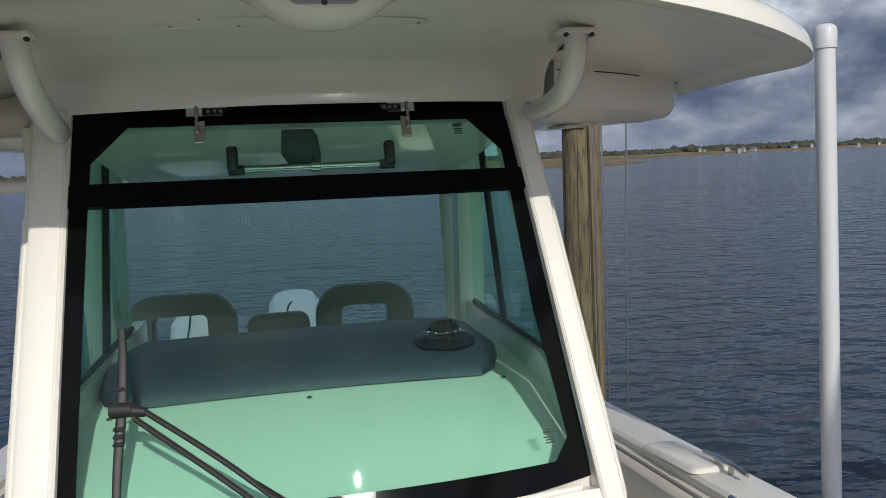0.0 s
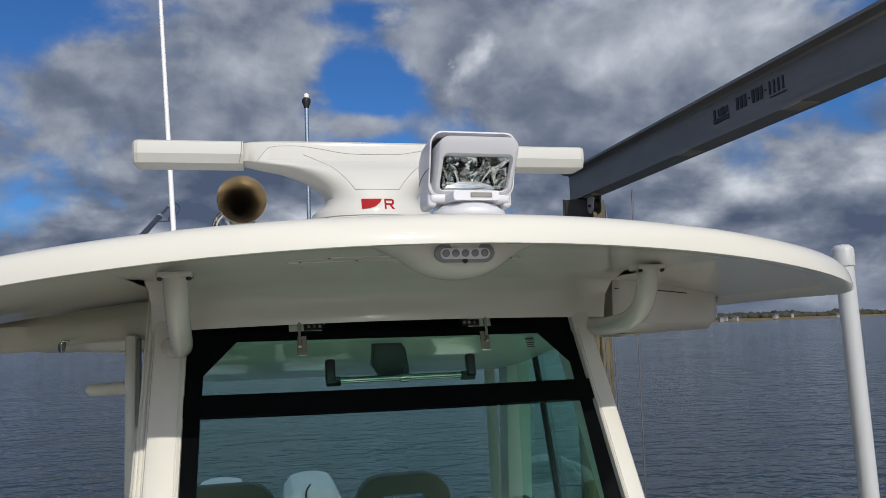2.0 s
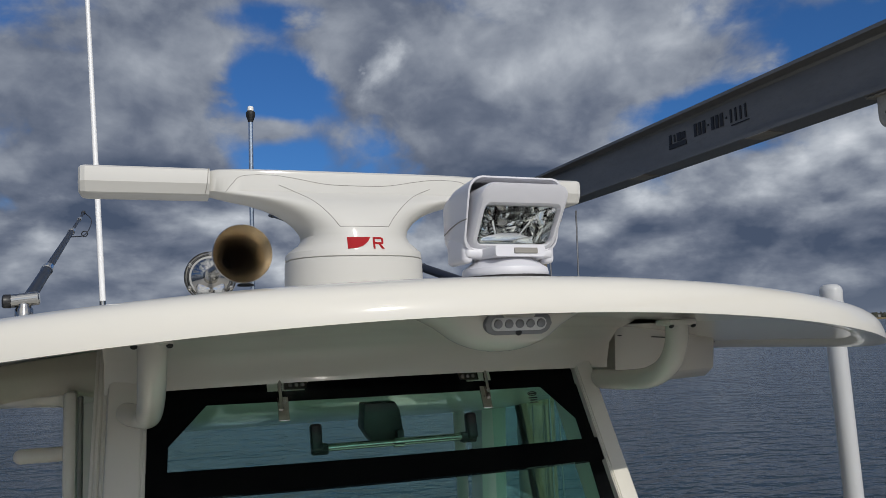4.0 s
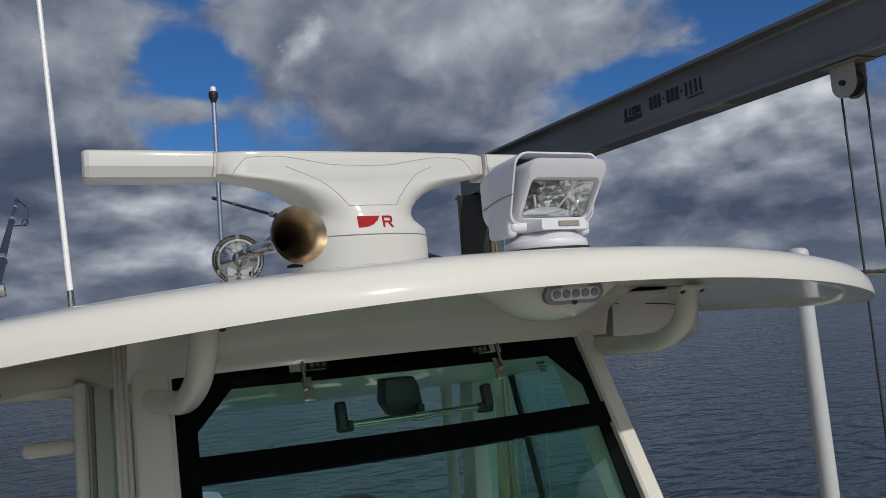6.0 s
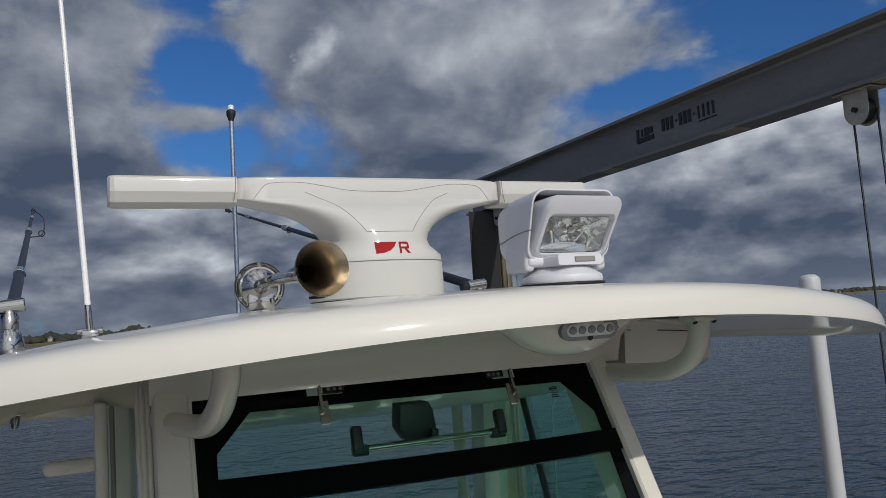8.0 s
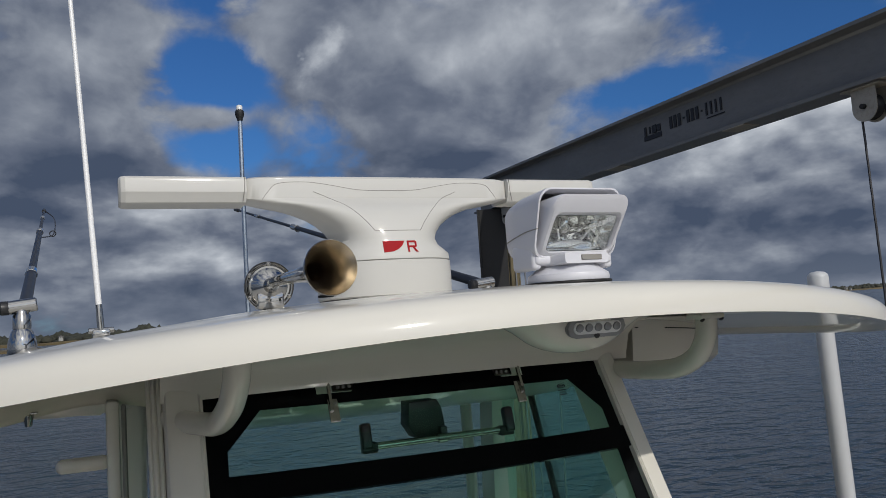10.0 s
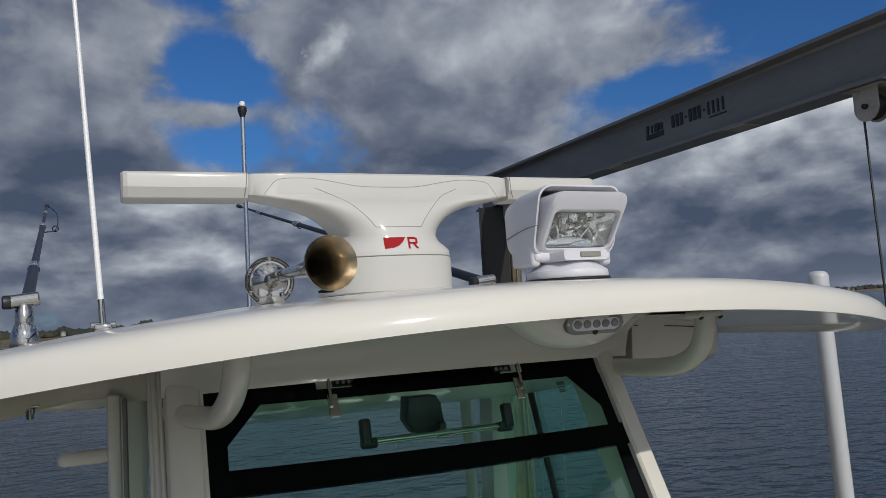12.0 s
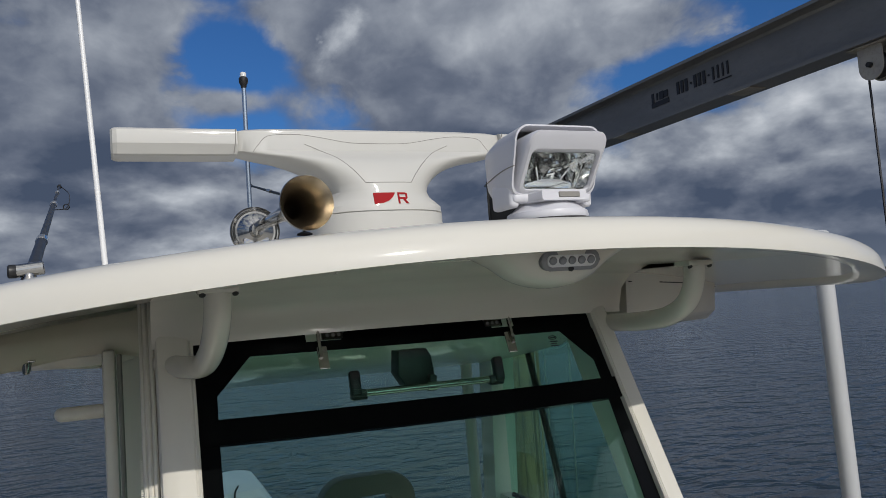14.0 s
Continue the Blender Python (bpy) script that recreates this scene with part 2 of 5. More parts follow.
def glass(name, tint, rough=0.0, gloss=1.0, film=0.0):
    m = bpy.data.materials.new(name)
    m.use_nodes = True
    n = Nodes(m.node_tree)
    clear = n("ShaderNodeBsdfTransparent", ("Color", (*tint, 1)))
    shine = n("ShaderNodeBsdfGlossy", ("Roughness", rough), ("Color", (gloss, gloss, gloss, 1)))
    f = n.math("MULTIPLY", n("ShaderNodeFresnel", ("IOR", 1.45)).outputs[0], 0.26)
    mix = n("ShaderNodeMixShader", (0, f), (1, clear.outputs[0]), (2, shine.outputs[0])).outputs[0]
    if film:
        # a thin pale green diffuse layer over the glass, uneven by noise
        place = n("ShaderNodeTexCoord").outputs["Object"]
        spots = n.ramp(n.noise(place, 9.0, 6, 0.65), 0.3, 0.75, film * 0.6, film * 1.4)
        mix = n("ShaderNodeMixShader", (0, spots), (1, mix), (2, n("ShaderNodeBsdfDiffuse", ("Color", (0.50, 0.72, 0.66, 1))).outputs[0])).outputs[0]
    n("ShaderNodeOutputMaterial", (0, mix))
    M[name] = m


glass("tinted_glass", (0.80, 0.97, 0.915), 0.014, film=0.0010)
glass("clear_glass", (0.93, 0.94, 0.94), 0.01)


def water():
    m = bpy.data.materials.new("sea_water")
    m.use_nodes = True
    n = Nodes(m.node_tree)
    place = n("ShaderNodeTexCoord").outputs["Object"]
    turned = n("ShaderNodeMapping", ("Vector", place), ("Rotation", (0, 0, radians(18))), ("Scale", (0.80, 1.18, 1.0))).outputs[0]
    swell = n.noise(turned, 0.45, 3, 0.5, 0.3)
    chop = n.noise(turned, 1.7, 2, 0.45, 0.6)
    wavelet = n.noise(turned, 4.2, 2, 0.5, 0.4)
    ripple = n.noise(turned, 11.0, 2, 0.5, 0.2)
    h = n.math("MULTIPLY_ADD", swell, 0.25, n.math("MULTIPLY_ADD", chop, 0.20, n.math("MULTIPLY_ADD", wavelet, 0.075, n.math("MULTIPLY", ripple, 0.012))))
    bump = n("ShaderNodeBump", ("Height", h), ("Strength", 1.0), ("Distance", 1.0))
    wind = n.noise(n("ShaderNodeMapping", ("Vector", place), ("Scale", (0.02, 0.06, 1))).outputs[0], 1.0, 4, 0.6)
    col = n.mix(n.ramp(wind, 0.3, 0.7), (0.017, 0.030, 0.042, 1), (0.027, 0.045, 0.060, 1))
    p = n("ShaderNodeBsdfPrincipled", ("Base Color", col), ("Roughness", n.ramp(wind, 0.3, 0.7, 0.07, 0.13)), ("IOR", 1.333), ("Normal", bump.outputs[0]))
    n("ShaderNodeOutputMaterial", (0, p.outputs[0]))
    M["sea_water"] = m


water()

# ---------------------------------------------------------------- building helpers
BASE = {}


def thing(name, at, label, category, group="", kind=""):
    """The empty at the base of a thing, which its parts hang from."""
    ob = new(name)
    ob.empty_display_size = 0.05
    ob.location = at
    BASE[ob.name] = Vector(at)
    return tagged(ob, label, category, group, kind)


def part(name, bm, mat, parent=None, label="", angle=38):
    """One mesh out of a bmesh that is written in world metres, under a thing or a part."""
    origin = BASE[parent.name] if parent else Vector((0, 0, 0))
    bmesh.ops.recalc_face_normals(bm, faces=bm.faces)
    bm.transform(Matrix.Translation(-origin))
    me = bpy.data.meshes.new(name)
    bm.to_mesh(me)
    bm.free()
    me.polygons.foreach_set("use_smooth", [True] * len(me.polygons))
    me.set_sharp_from_angle(angle=radians(angle))
    me.materials.append(M[mat])
    ob = new(name, me)
    if parent:
        ob.parent = parent
    BASE[ob.name] = origin
    if label:
        tagged(ob, label)
    return ob


def single(name, bm, mat, at, label, category, group="", kind="", angle=38):
    """A thing that is one mesh."""
    bm.transform(Matrix.Translation(-Vector(at)))
    ob = part(name, bm, mat, angle=angle)
    ob.location = at
    BASE[ob.name] = Vector(at)
    return tagged(ob, label, category, group, kind)


def B():
    return bmesh.new()


def join(bm, tmp, m=None):
    if m is not None:
        tmp.transform(m)
    me = bpy.data.meshes.new("t")
    tmp.to_mesh(me)
    tmp.free()
    bm.from_mesh(me)
    bpy.data.meshes.remove(me)
    return bm


def box(bm, c, s, bevel=0.0, seg=2, m=None):
    t = bmesh.new()
    bmesh.ops.create_cube(t, size=1.0, matrix=Matrix.Diagonal((*s, 1)))
    if bevel:
        bmesh.ops.bevel(t, geom=t.edges[:], offset=bevel, segments=seg, profile=0.5, affect="EDGES")
    return join(bm, t, Matrix.Translation(c) @ (m if m is not None else Matrix()))


def turn_to(d):
    return Vector(d).to_track_quat("Z", "Y").to_matrix().to_4x4()


def lathe(bm, profile, m=None, seg=28, close=False):
    """Turn (radius, height) pairs round z."""
    t = bmesh.new()
    rings = []
    for r, z in profile:
        if r < 1e-6:
            rings.append([t.verts.new((0, 0, z))])
        else:
            rings.append([t.verts.new((r * math.cos(a), r * math.sin(a), z)) for a in (math.tau * i / seg for i in range(seg))])
    for a, b in zip(rings, rings[1:]):
        for i in range(seg):
            j = (i + 1) % seg
            if len(a) == 1 and len(b) == 1:
                continue
            if len(a) == 1:
                t.faces.new((a[0], b[i], b[j]))
            elif len(b) == 1:
                t.faces.new((a[i], a[j], b[0]))
            else:
                t.faces.new((a[i], a[j], b[j], b[i]))
    return join(bm, t, m)


def rod(bm, p0, p1, r0, r1=None, seg=16, ease=0.0):
    """A round bar from p0 to p1 with slightly rounded ends."""
    r1 = r0 if r1 is None else r1
    p0, p1 = Vector(p0), Vector(p1)
    L = (p1 - p0).length
    e = ease or min(r0, r1) * 0.18
    prof = [(0, 0), (r0 - e, 0), (r0, e), (r1, L - e), (r1 - e, L), (0, L)]
    return lathe(bm, prof, Matrix.Translation(p0) @ turn_to(p1 - p0), seg)


def spline(pts, per=6):
    pts = [Vector(p) for p in pts]
    if len(pts) < 3:
        return pts
    out = []
    ext = [2 * pts[0] - pts[1]] + pts + [2 * pts[-1] - pts[-2]]
    for i in range(1, len(ext) - 2):
        a, b, c, d = ext[i - 1:i + 3]
        for k in range(per):
            t = k / per
            out.append(0.5 * ((2 * b) + (c - a) * t + (2 * a - 5 * b + 4 * c - d) * t * t + (3 * b - a - 3 * c + d) * t ** 3))
    return out + [pts[-1]]


def sweep(bm, pts, r, seg=12, smooth=6, flat=1.0):
    """A tube along points; r is a number or a function of 0..1."""
    pts = spline(pts, smooth) if smooth else [Vector(p) for p in pts]
    t = bmesh.new()
    up = Vector((0, 0, 1)) if abs((pts[1] - pts[0]).normalized().z) < 0.9 else Vector((1, 0, 0))
    rings = []
    for i, p in enumerate(pts):
        d = (pts[min(i + 1, len(pts) - 1)] - pts[max(i - 1, 0)]).normalized()
        a = d.cross(up).normalized()
        b = a.cross(d).normalized()
        up = b
        rr = r(i / (len(pts) - 1)) if callable(r) else r
        rings.append([t.verts.new(p + rr * (math.cos(q) * a + flat * math.sin(q) * b)) for q in (math.tau * k / seg for k in range(seg))])
    for a, b in zip(rings, rings[1:]):
        for k in range(seg):
            t.faces.new((a[k], a[(k + 1) % seg], b[(k + 1) % seg], b[k]))
    t.faces.new(rings[0][::-1])
    t.faces.new(rings[-1])
    return join(bm, t)


def loft(bm, loops, caps=True, closed=True):
    """Skin a row of loops that have the same number of points."""
    t = bmesh.new()
    rows = [[t.verts.new(p) for p in loop] for loop in loops]
    k = len(rows[0])
    for a, b in zip(rows, rows[1:]):
        for i in range(k if closed else k - 1):
            t.faces.new((a[i], a[(i + 1) % k], b[(i + 1) % k], b[i]))
    if caps and closed:
        t.faces.new(rows[0][::-1])
        t.faces.new(rows[-1])
    return join(bm, t)


def rrect(w, h, r, seg=4):
    """A rounded rectangle round the origin."""
    out = []
    r = min(r, w / 2 - 1e-5, h / 2 - 1e-5)
    for cx, cy, a0 in ((w / 2 - r, h / 2 - r, 0), (-w / 2 + r, h / 2 - r, 90), (-w / 2 + r, -h / 2 + r, 180), (w / 2 - r, -h / 2 + r, 270)):
        for i in range(seg + 1):
            a = radians(a0 + 90 * i / seg)
            out.append((cx + r * math.cos(a), cy + r * math.sin(a)))
    return out


def slab(bm, poly, thick, m=None, bevel=0.0):
    """A polygon in x, y given depth along z."""
    t = bmesh.new()
    lo = [t.verts.new((x, y, 0)) for x, y in poly]
    hi = [t.verts.new((x, y, thick)) for x, y in poly]
    t.faces.new(lo[::-1])
    top = t.faces.new(hi)
    for i in range(len(poly)):
        j = (i + 1) % len(poly)
        t.faces.new((lo[i], lo[j], hi[j], hi[i]))
    if bevel:
        bmesh.ops.bevel(t, geom=list(top.edges), offset=bevel, segments=2, profile=0.5, affect="EDGES")
    return join(bm, t, m)


def screw(bm, p, d, r=0.004):
    """A small domed screw head."""
    return lathe(bm, [(r, 0), (r * 0.95, r * 0.35), (r * 0.5, r * 0.6), (r * 0.3, r * 0.42), (0, r * 0.4)], Matrix.Translation(p) @ turn_to(d), 10)


FRONT = Matrix(((1, 0, 0, 0), (0, 0, -1, 0), (0, 1, 0, 0), (0, 0, 0, 1)))  # local z towards the bow (-y), local y up


def facing(p):
    return Matrix.Translation(p) @ FRONT

# ---------------------------------------------------------------- water and distance
bm = B()
bmesh.ops.create_grid(bm, x_segments=8, y_segments=8, size=4000)
single("water", bm, "sea_water", (0, 0, 0), "dark blue tidal water with small wind ripples", "water", kind="structure")


def marsh(points, height, at):
    """A low bank of dry grass with a ragged top."""
    bm = B()
    rng = random.Random(len(points) * 7 + int(abs(at[0])))
    path = spline([Vector((x, y, 0)) for x, y in points], 14)
    loops = []
    for i, p in enumerate(path):
        d = (path[min(i + 1, len(path) - 1)] - path[max(i - 1, 0)]).normalized()
        side = Vector((-d.y, d.x, 0))
        if side.y < 0:
            side = -side
        h = height * rng.uniform(0.75, 1.2) * min(1, 0.15 + min(i, len(path) - 1 - i) / 3)
        loops.append([p + Vector((0, 0, -0.5)), p + side * 0.3 + Vector((0, 0, h * 0.6)), p + side * 3 + Vector((0, 0, h)), p + side * 30 + Vector((0, 0, h * 1.05)), p + side * 60 + Vector((0, 0, -0.5))])
    loft(bm, loops)
    return single("marsh_bank", bm, "marsh_grass", at, "low bank of dry golden marsh grass at the waterline", "marsh", kind="stuff", angle=60)


marsh([(-420, 330), (-200, 285), (-80, 292), (20, 250), (60, 218), (88, 196)], 1.0, (-100, 280, 0))
marsh([(60, 330), (130, 420), (260, 560), (420, 720), (640, 860), (1000, 1010), (1700, 1200)], 2.6, (500, 760, 0))
marsh([(-1500, 1050), (-900, 930), (-500, 860), (-200, 880), (60, 700), (100, 420)], 2.6, (-500, 860, 0))


def woods(rows, seed):
    """A far belt of trees: many small uneven clumps."""
    rng = random.Random(seed)
    bm = B()
    ico = bmesh.new()
    bmesh.ops.create_icosphere(ico, subdivisions=1, radius=1.0)
    vs = [v.co.copy() for v in ico.verts]
    fs = [[v.index for v in f.verts] for f in ico.faces]
    ico.free()
    verts, faces = [], []
    for x0, y0, x1, y1, hgt, count in rows:
        for _ in range(count * 2):
            f = rng.random()
            h = hgt * (0.45 + 0.4 * noise.noise(Vector((f * 9 + x0 * 0.01, seed, 0)))) * rng.uniform(0.5, 1.15)
            c = Vector((x0 + (x1 - x0) * f + rng.uniform(-8, 8), y0 + (y1 - y0) * f + rng.uniform(0, 60), 1.5))
            w = rng.uniform(4.0, 9.0)
            k = len(verts)
            for v in vs:
                j = 1 + rng.uniform(-0.28, 0.28)
                verts.append((c.x + v.x * w * j, c.y + v.y * w * j, c.z + max(0, (v.z * 0.62 + 0.5) * h * j)))
            faces += [[k + i for i in f2] for f2 in fs]
    me = bpy.data.meshes.new("woods")
    me.from_pydata(verts, [], faces)
    me.polygons.foreach_set("use_smooth", [True] * len(me.polygons))
    me.materials.append(M["far_foliage"])
    ob = new("far_woods", me)
    return tagged(ob, "far line of dull green and brown winter trees", "trees", kind="stuff")


woods([(80, 520, 480, 880, 10, 900), (480, 860, 1000, 1130, 15, 900), (1000, 1120, 1900, 1330, 17, 800)], 3)
woods([(-1500, 1120, -500, 930, 15, 800), (-500, 930, -60, 900, 17, 700), (-60, 900, 110, 640, 13, 400)], 5)


def house(w, d, h):
    t = thing("house", (0, 0, 0), "small pale far house with a dark pitched roof on the shore", "house", "houses on the far shore")
    bm = B()
    box(bm, (0, 0, h / 2 - 1), (w, d, h + 2), 0.1, 1)
    part("wall", bm, "house_wall", t)
    bm = B()
    loft(bm, [[(-w / 2 - .4, y, h), (w / 2 + .4, y, h), (0.1, y, h + w * .34), (-0.1, y, h + w * .34)] for y in (-d / 2 - .4, d / 2 + .4)])
    part("roof", bm, "house_roof", t, angle=20)
    for k in (-1, 1):
        bm = B()
        box(bm, (k * w * .22, -d / 2 - .03, h * .55), (w * .18, .12, h * .3), 0.02, 1)
        part("window", bm, "house_glass", t)
    return t


rng = random.Random(11)
first = house(3.6, 3.4, 1.9)
spots = []
for i in range(30):
    f = rng.random() ** 0.8
    spots.append((300 + f * 1050 + rng.uniform(-25, 25), 690 + f * 430 + rng.uniform(-12, 25), 1.8 + 3.5 * rng.random()))
for i in range(9):
    spots.append((-480 + i * 55 + rng.uniform(-15, 15), 895 + rng.uniform(0, 30) - max(0, i - 6) * 40, 3 + 6 * rng.random()))
for k, (x, y, z) in enumerate(spots):
    m = pose(x, y, z, 0, 0, rng.uniform(-60, 60))
    if k == 0:
        first.matrix_basis = m
    else:
        copy_thing(first, m)

# ---------------------------------------------------------------- hardtop
A, BY, NE, YF, YR = 1.121, 0.4885, 2.03, -0.716, 2.15


def lean(x):
    """Crown across the beam, with the boat's slight list."""
    return -0.079 * x * x + 0.004 * x


def flare(y):
    """How far the sides have widened abaft the bow curve."""
    return 0.136 * (1 - math.exp(-max(0.0, y - YF - BY) ** 2))


def edge_y(x, inset=0.0):
    a = A - inset
    f = max(0.0, 1 - (abs(x) / a) ** NE) ** (1 / NE)
    return YF + BY - (BY - inset) * f


def edge_x(y, inset=0.0):
    """Half the width of the top at y."""
    if y >= YF + BY:
        return A - inset + flare(y)
    return (A - inset) * max(0.0, 1 - ((YF + BY - y) / (BY - inset)) ** NE) ** (1 / NE)


def outline(inset, count=72):
    """The rim of the top, from the stern round the bow."""
    a, b = A - inset, BY - min(inset, 0.40)
    out = []
    for i in range(count + 1):
        q = math.pi * i / count
        c, s = math.cos(q), math.sin(q)
        out.append((math.copysign(abs(c) ** (2 / NE), c) * a, YF + BY - abs(s) ** (2 / NE) * b))
    aft = (-0.05, 0.15, 0.4, 0.7, 1.0, 1.4, 1.8)
    out += [(-a - flare(y), y) for y in aft]
    e = a + flare(YR)
    out += [(-e + 0.02, YR - inset - 0.12), (-e + 0.14, YR - inset), (0, YR - inset + 0.02), (e - 0.14, YR - inset), (e - 0.02, YR - inset - 0.12)]
    return out + [(a + flare(y), y) for y in aft[::-1]]


top = thing("hardtop", (0, 0.6, 2.55), "cream white moulded fibreglass boat hardtop with a rounded rim", "hardtop")
bm = B()
rows = []
for inset, dz in ((0.0, 2.5735), (0.0005, 2.580), (0.002, 2.588), (0.0045, 2.597), (0.008, 2.606), (0.013, 2.614), (0.020, 2.621), (0.030, 2.627), (0.045, 2.631), (0.08, 2.635), (0.18, 2.640), (0.34, 2.643), (0.6, 2.646)):
    rows.append([(x, y, dz + lean(x)) for x, y in outline(inset)])
rows.append([(x * 0.2, 0.6 + (y - 0.6) * 0.2, 2.648 + lean(x * 0.2)) for x, y in outline(0.6)])
loft(bm, rows, caps=False)
part("shell", bm, "gelcoat", top, angle=30)

# underside: a lip round the rim, a shallow pan over the foredeck, then down to the header
bm = B()
rows = []
for inset, dz in ((0.0, 2.5735), (0.006, 2.5725), (0.030, 2.574), (0.055, 2.577), (0.078, 2.5835), (0.090, 2.588)):
    rows.append([(x, y, dz + lean(x)) for x, y in outline(inset)])
loft(bm, rows, caps=False)
part("lip", bm, "gelcoat", top, angle=50)


def pan_z(y):
    pts = [(-0.66, 2.578), (-0.56, 2.592), (-0.46, 2.596), (-0.20, 2.592), (-0.06, 2.580), (0.03, 2.556), (0.075, 2.520), (0.092, 2.470), (0.094, 2.452)]
    for (y0, z0), (y1, z1) in zip(pts, pts[1:]):
        if y <= y1:
            f = max(0, (y - y0) / (y1 - y0))
            return z0 + (z1 - z0) * f
    return pts[-1][1]


bm = B()
ys = [-0.645, -0.60, -0.55, -0.50, -0.42, -0.30, -0.20, -0.12, -0.06, -0.02, 0.01, 0.03, 0.045, 0.06, 0.075, 0.084, 0.092, 0.094]
xs = [-0.62 + 1.24 * i / 30 for i in range(31)]
grid = []
for y in ys:
    row = []
    for x in xs:
        rim = edge_y(x, 0.062)
        yy = max(y, rim) if y < -0.4 else y - 0.05 * (1 - (x / 0.62) ** 2) * max(0.0, min(1.0, (y + 0.30) / 0.36))
        soft = max(0.0, min(1.0, (yy - rim) / 0.10, (0.62 - abs(x)) / 0.10)) if y < -0.05 else 1.0
        row.append((x, yy, 2.583 + (pan_z(yy if y < -0.4 else y) - 2.583) * soft + lean(x) * (1 - 0.7 * max(0.0, min(1.0, (y + 0.30) / 0.39)))))
    grid.append(row)
loft(bm, grid, closed=False)
part("forward_pan", bm, "gelcoat", top, angle=50)
for s in (-1, 1):
    bm = B()
    grid = []
    first_y = edge_y(0.6195, 0.062)
    for f in (k / 40 for k in range(41)):
        y = first_y + (2.06 - first_y) * f ** 1.8
        x1 = max(0.6196, edge_x(y, 0.062))
        grid.append([(s * x, y, 2.583 + lean(s * x)) for x in (0.6195 + (x1 - 0.6195) * k / 8 for k in range(9))])
    loft(bm, grid, closed=False)
    part("side_panel", bm, "gelcoat", top, angle=50)
bm = B()
loft(bm, [[(x, y, 2.56 + lean(x)) for x in xs] for y in (0.10, 0.6, 1.2, 2.05)], closed=False)
part("ceiling_panel", bm, "cream_plastic", top)

# oval service panel with screws in the pan
bm = B()
oval = [(0.27 * math.copysign(abs(math.cos(q)) ** 0.5, math.cos(q)), 0.045 * math.copysign(abs(math.sin(q)) ** 0.7, math.sin(q))) for q in (math.tau * i / 48 for i in range(48))]
sweep(bm, [(x - 0.02, -0.26 + y, 2.5935 + lean(x) - 0.001) for x, y in oval] + [(0.25, -0.26, 2.5925)], 0.0028, 6, 0)
part("service_panel", bm, "gelcoat", top, "raised oval panel rim")
for x, y in ((-0.26, -0.25), (-0.13, -0.225), (0.0, -0.29), (0.11, -0.225), (0.235, -0.25), (0.12, -0.31), (-0.2, -0.31)):
    bm = B()
    screw(bm, (x, y, 2.592 + lean(x)), (0, 0, -1), 0.004)
    part("screw", bm, "seam", top, "small dark screw head")
for x in (-0.25, 0.25):
    bm = B()
    box(bm, (x, -0.12, 2.588 + lean(x)), (0.005, 0.07, 0.005), 0.001)
    part("moulding_rib", bm, "gelcoat", top)

# pod that carries the forward flood light
XC = 0.016
bm = B()
t = bmesh.new()
bmesh.ops.create_uvsphere(t, u_segments=40, v_segments=20, radius=1.0)
for v in t.verts:
    x, y, z = v.co
    r = math.hypot(x, y)
    v.co = (XC + x * (0.118 + 0.16 * max(0, z + 0.55) ** 1.5), -0.585 + y * 0.090, min(2.598, 2.592 + z * 0.076))
join(bm, t)
part("light_pod", bm, "gelcoat", top, "bulging pod moulded into the rim", angle=60)

lamp = thing("flood_light", (XC, -0.66, 2.563), "grey oval five-bulb flood light, unlit, set in the hardtop rim", "light")
LM = Matrix.Translation((XC, -0.657, 2.562)) @ Matrix.Rotation(radians(14), 4, "X") @ FRONT
bm = B()
slab(bm, rrect(0.112, 0.034, 0.016, 6), 0.010, LM, 0.003)
part("bezel", bm, "led_grey", lamp, "grey plastic bezel")
bm = B()
slab(bm, rrect(0.092, 0.020, 0.009, 6), 0.004, LM @ Matrix.Translation((0, 0, 0.0085)), 0.0015)
part("lens", bm, "pale_lens", lamp, "pale clear lens")
for i in range(5):
    bm = B()
    lathe(bm, [(0.0072, 0), (0.0066, 0.0025), (0.004, 0.0010), (0, 0.0006)], LM @ Matrix.Translation((-0.036 + 0.018 * i, 0.001, 0.0125)), 14)
    part("bulb_cup", bm, "led_grey", lamp)
bm = B()
lathe(bm, [(0.005, 0), (0.005, 0.002), (0, 0.002)], LM @ Matrix.Translation((0, -0.0135, 0.0095)), 12)
part("drain_hole", bm, "gap", lamp)

# ---------------------------------------------------------------- search light on the top
sp = thing("search_light", (0.057, -0.52, 2.645), "white remote controlled search light with a square lens", "search light")
SX = 0.064


def ring(w, h, r, y, x=SX, z=2.7445, tilt=0.0, seg=5):
    return [(x + a, y + tilt * b, z + b) for a, b in rrect(w, h, r, seg)]


HINGE = Vector((SX, -0.515, 2.735))
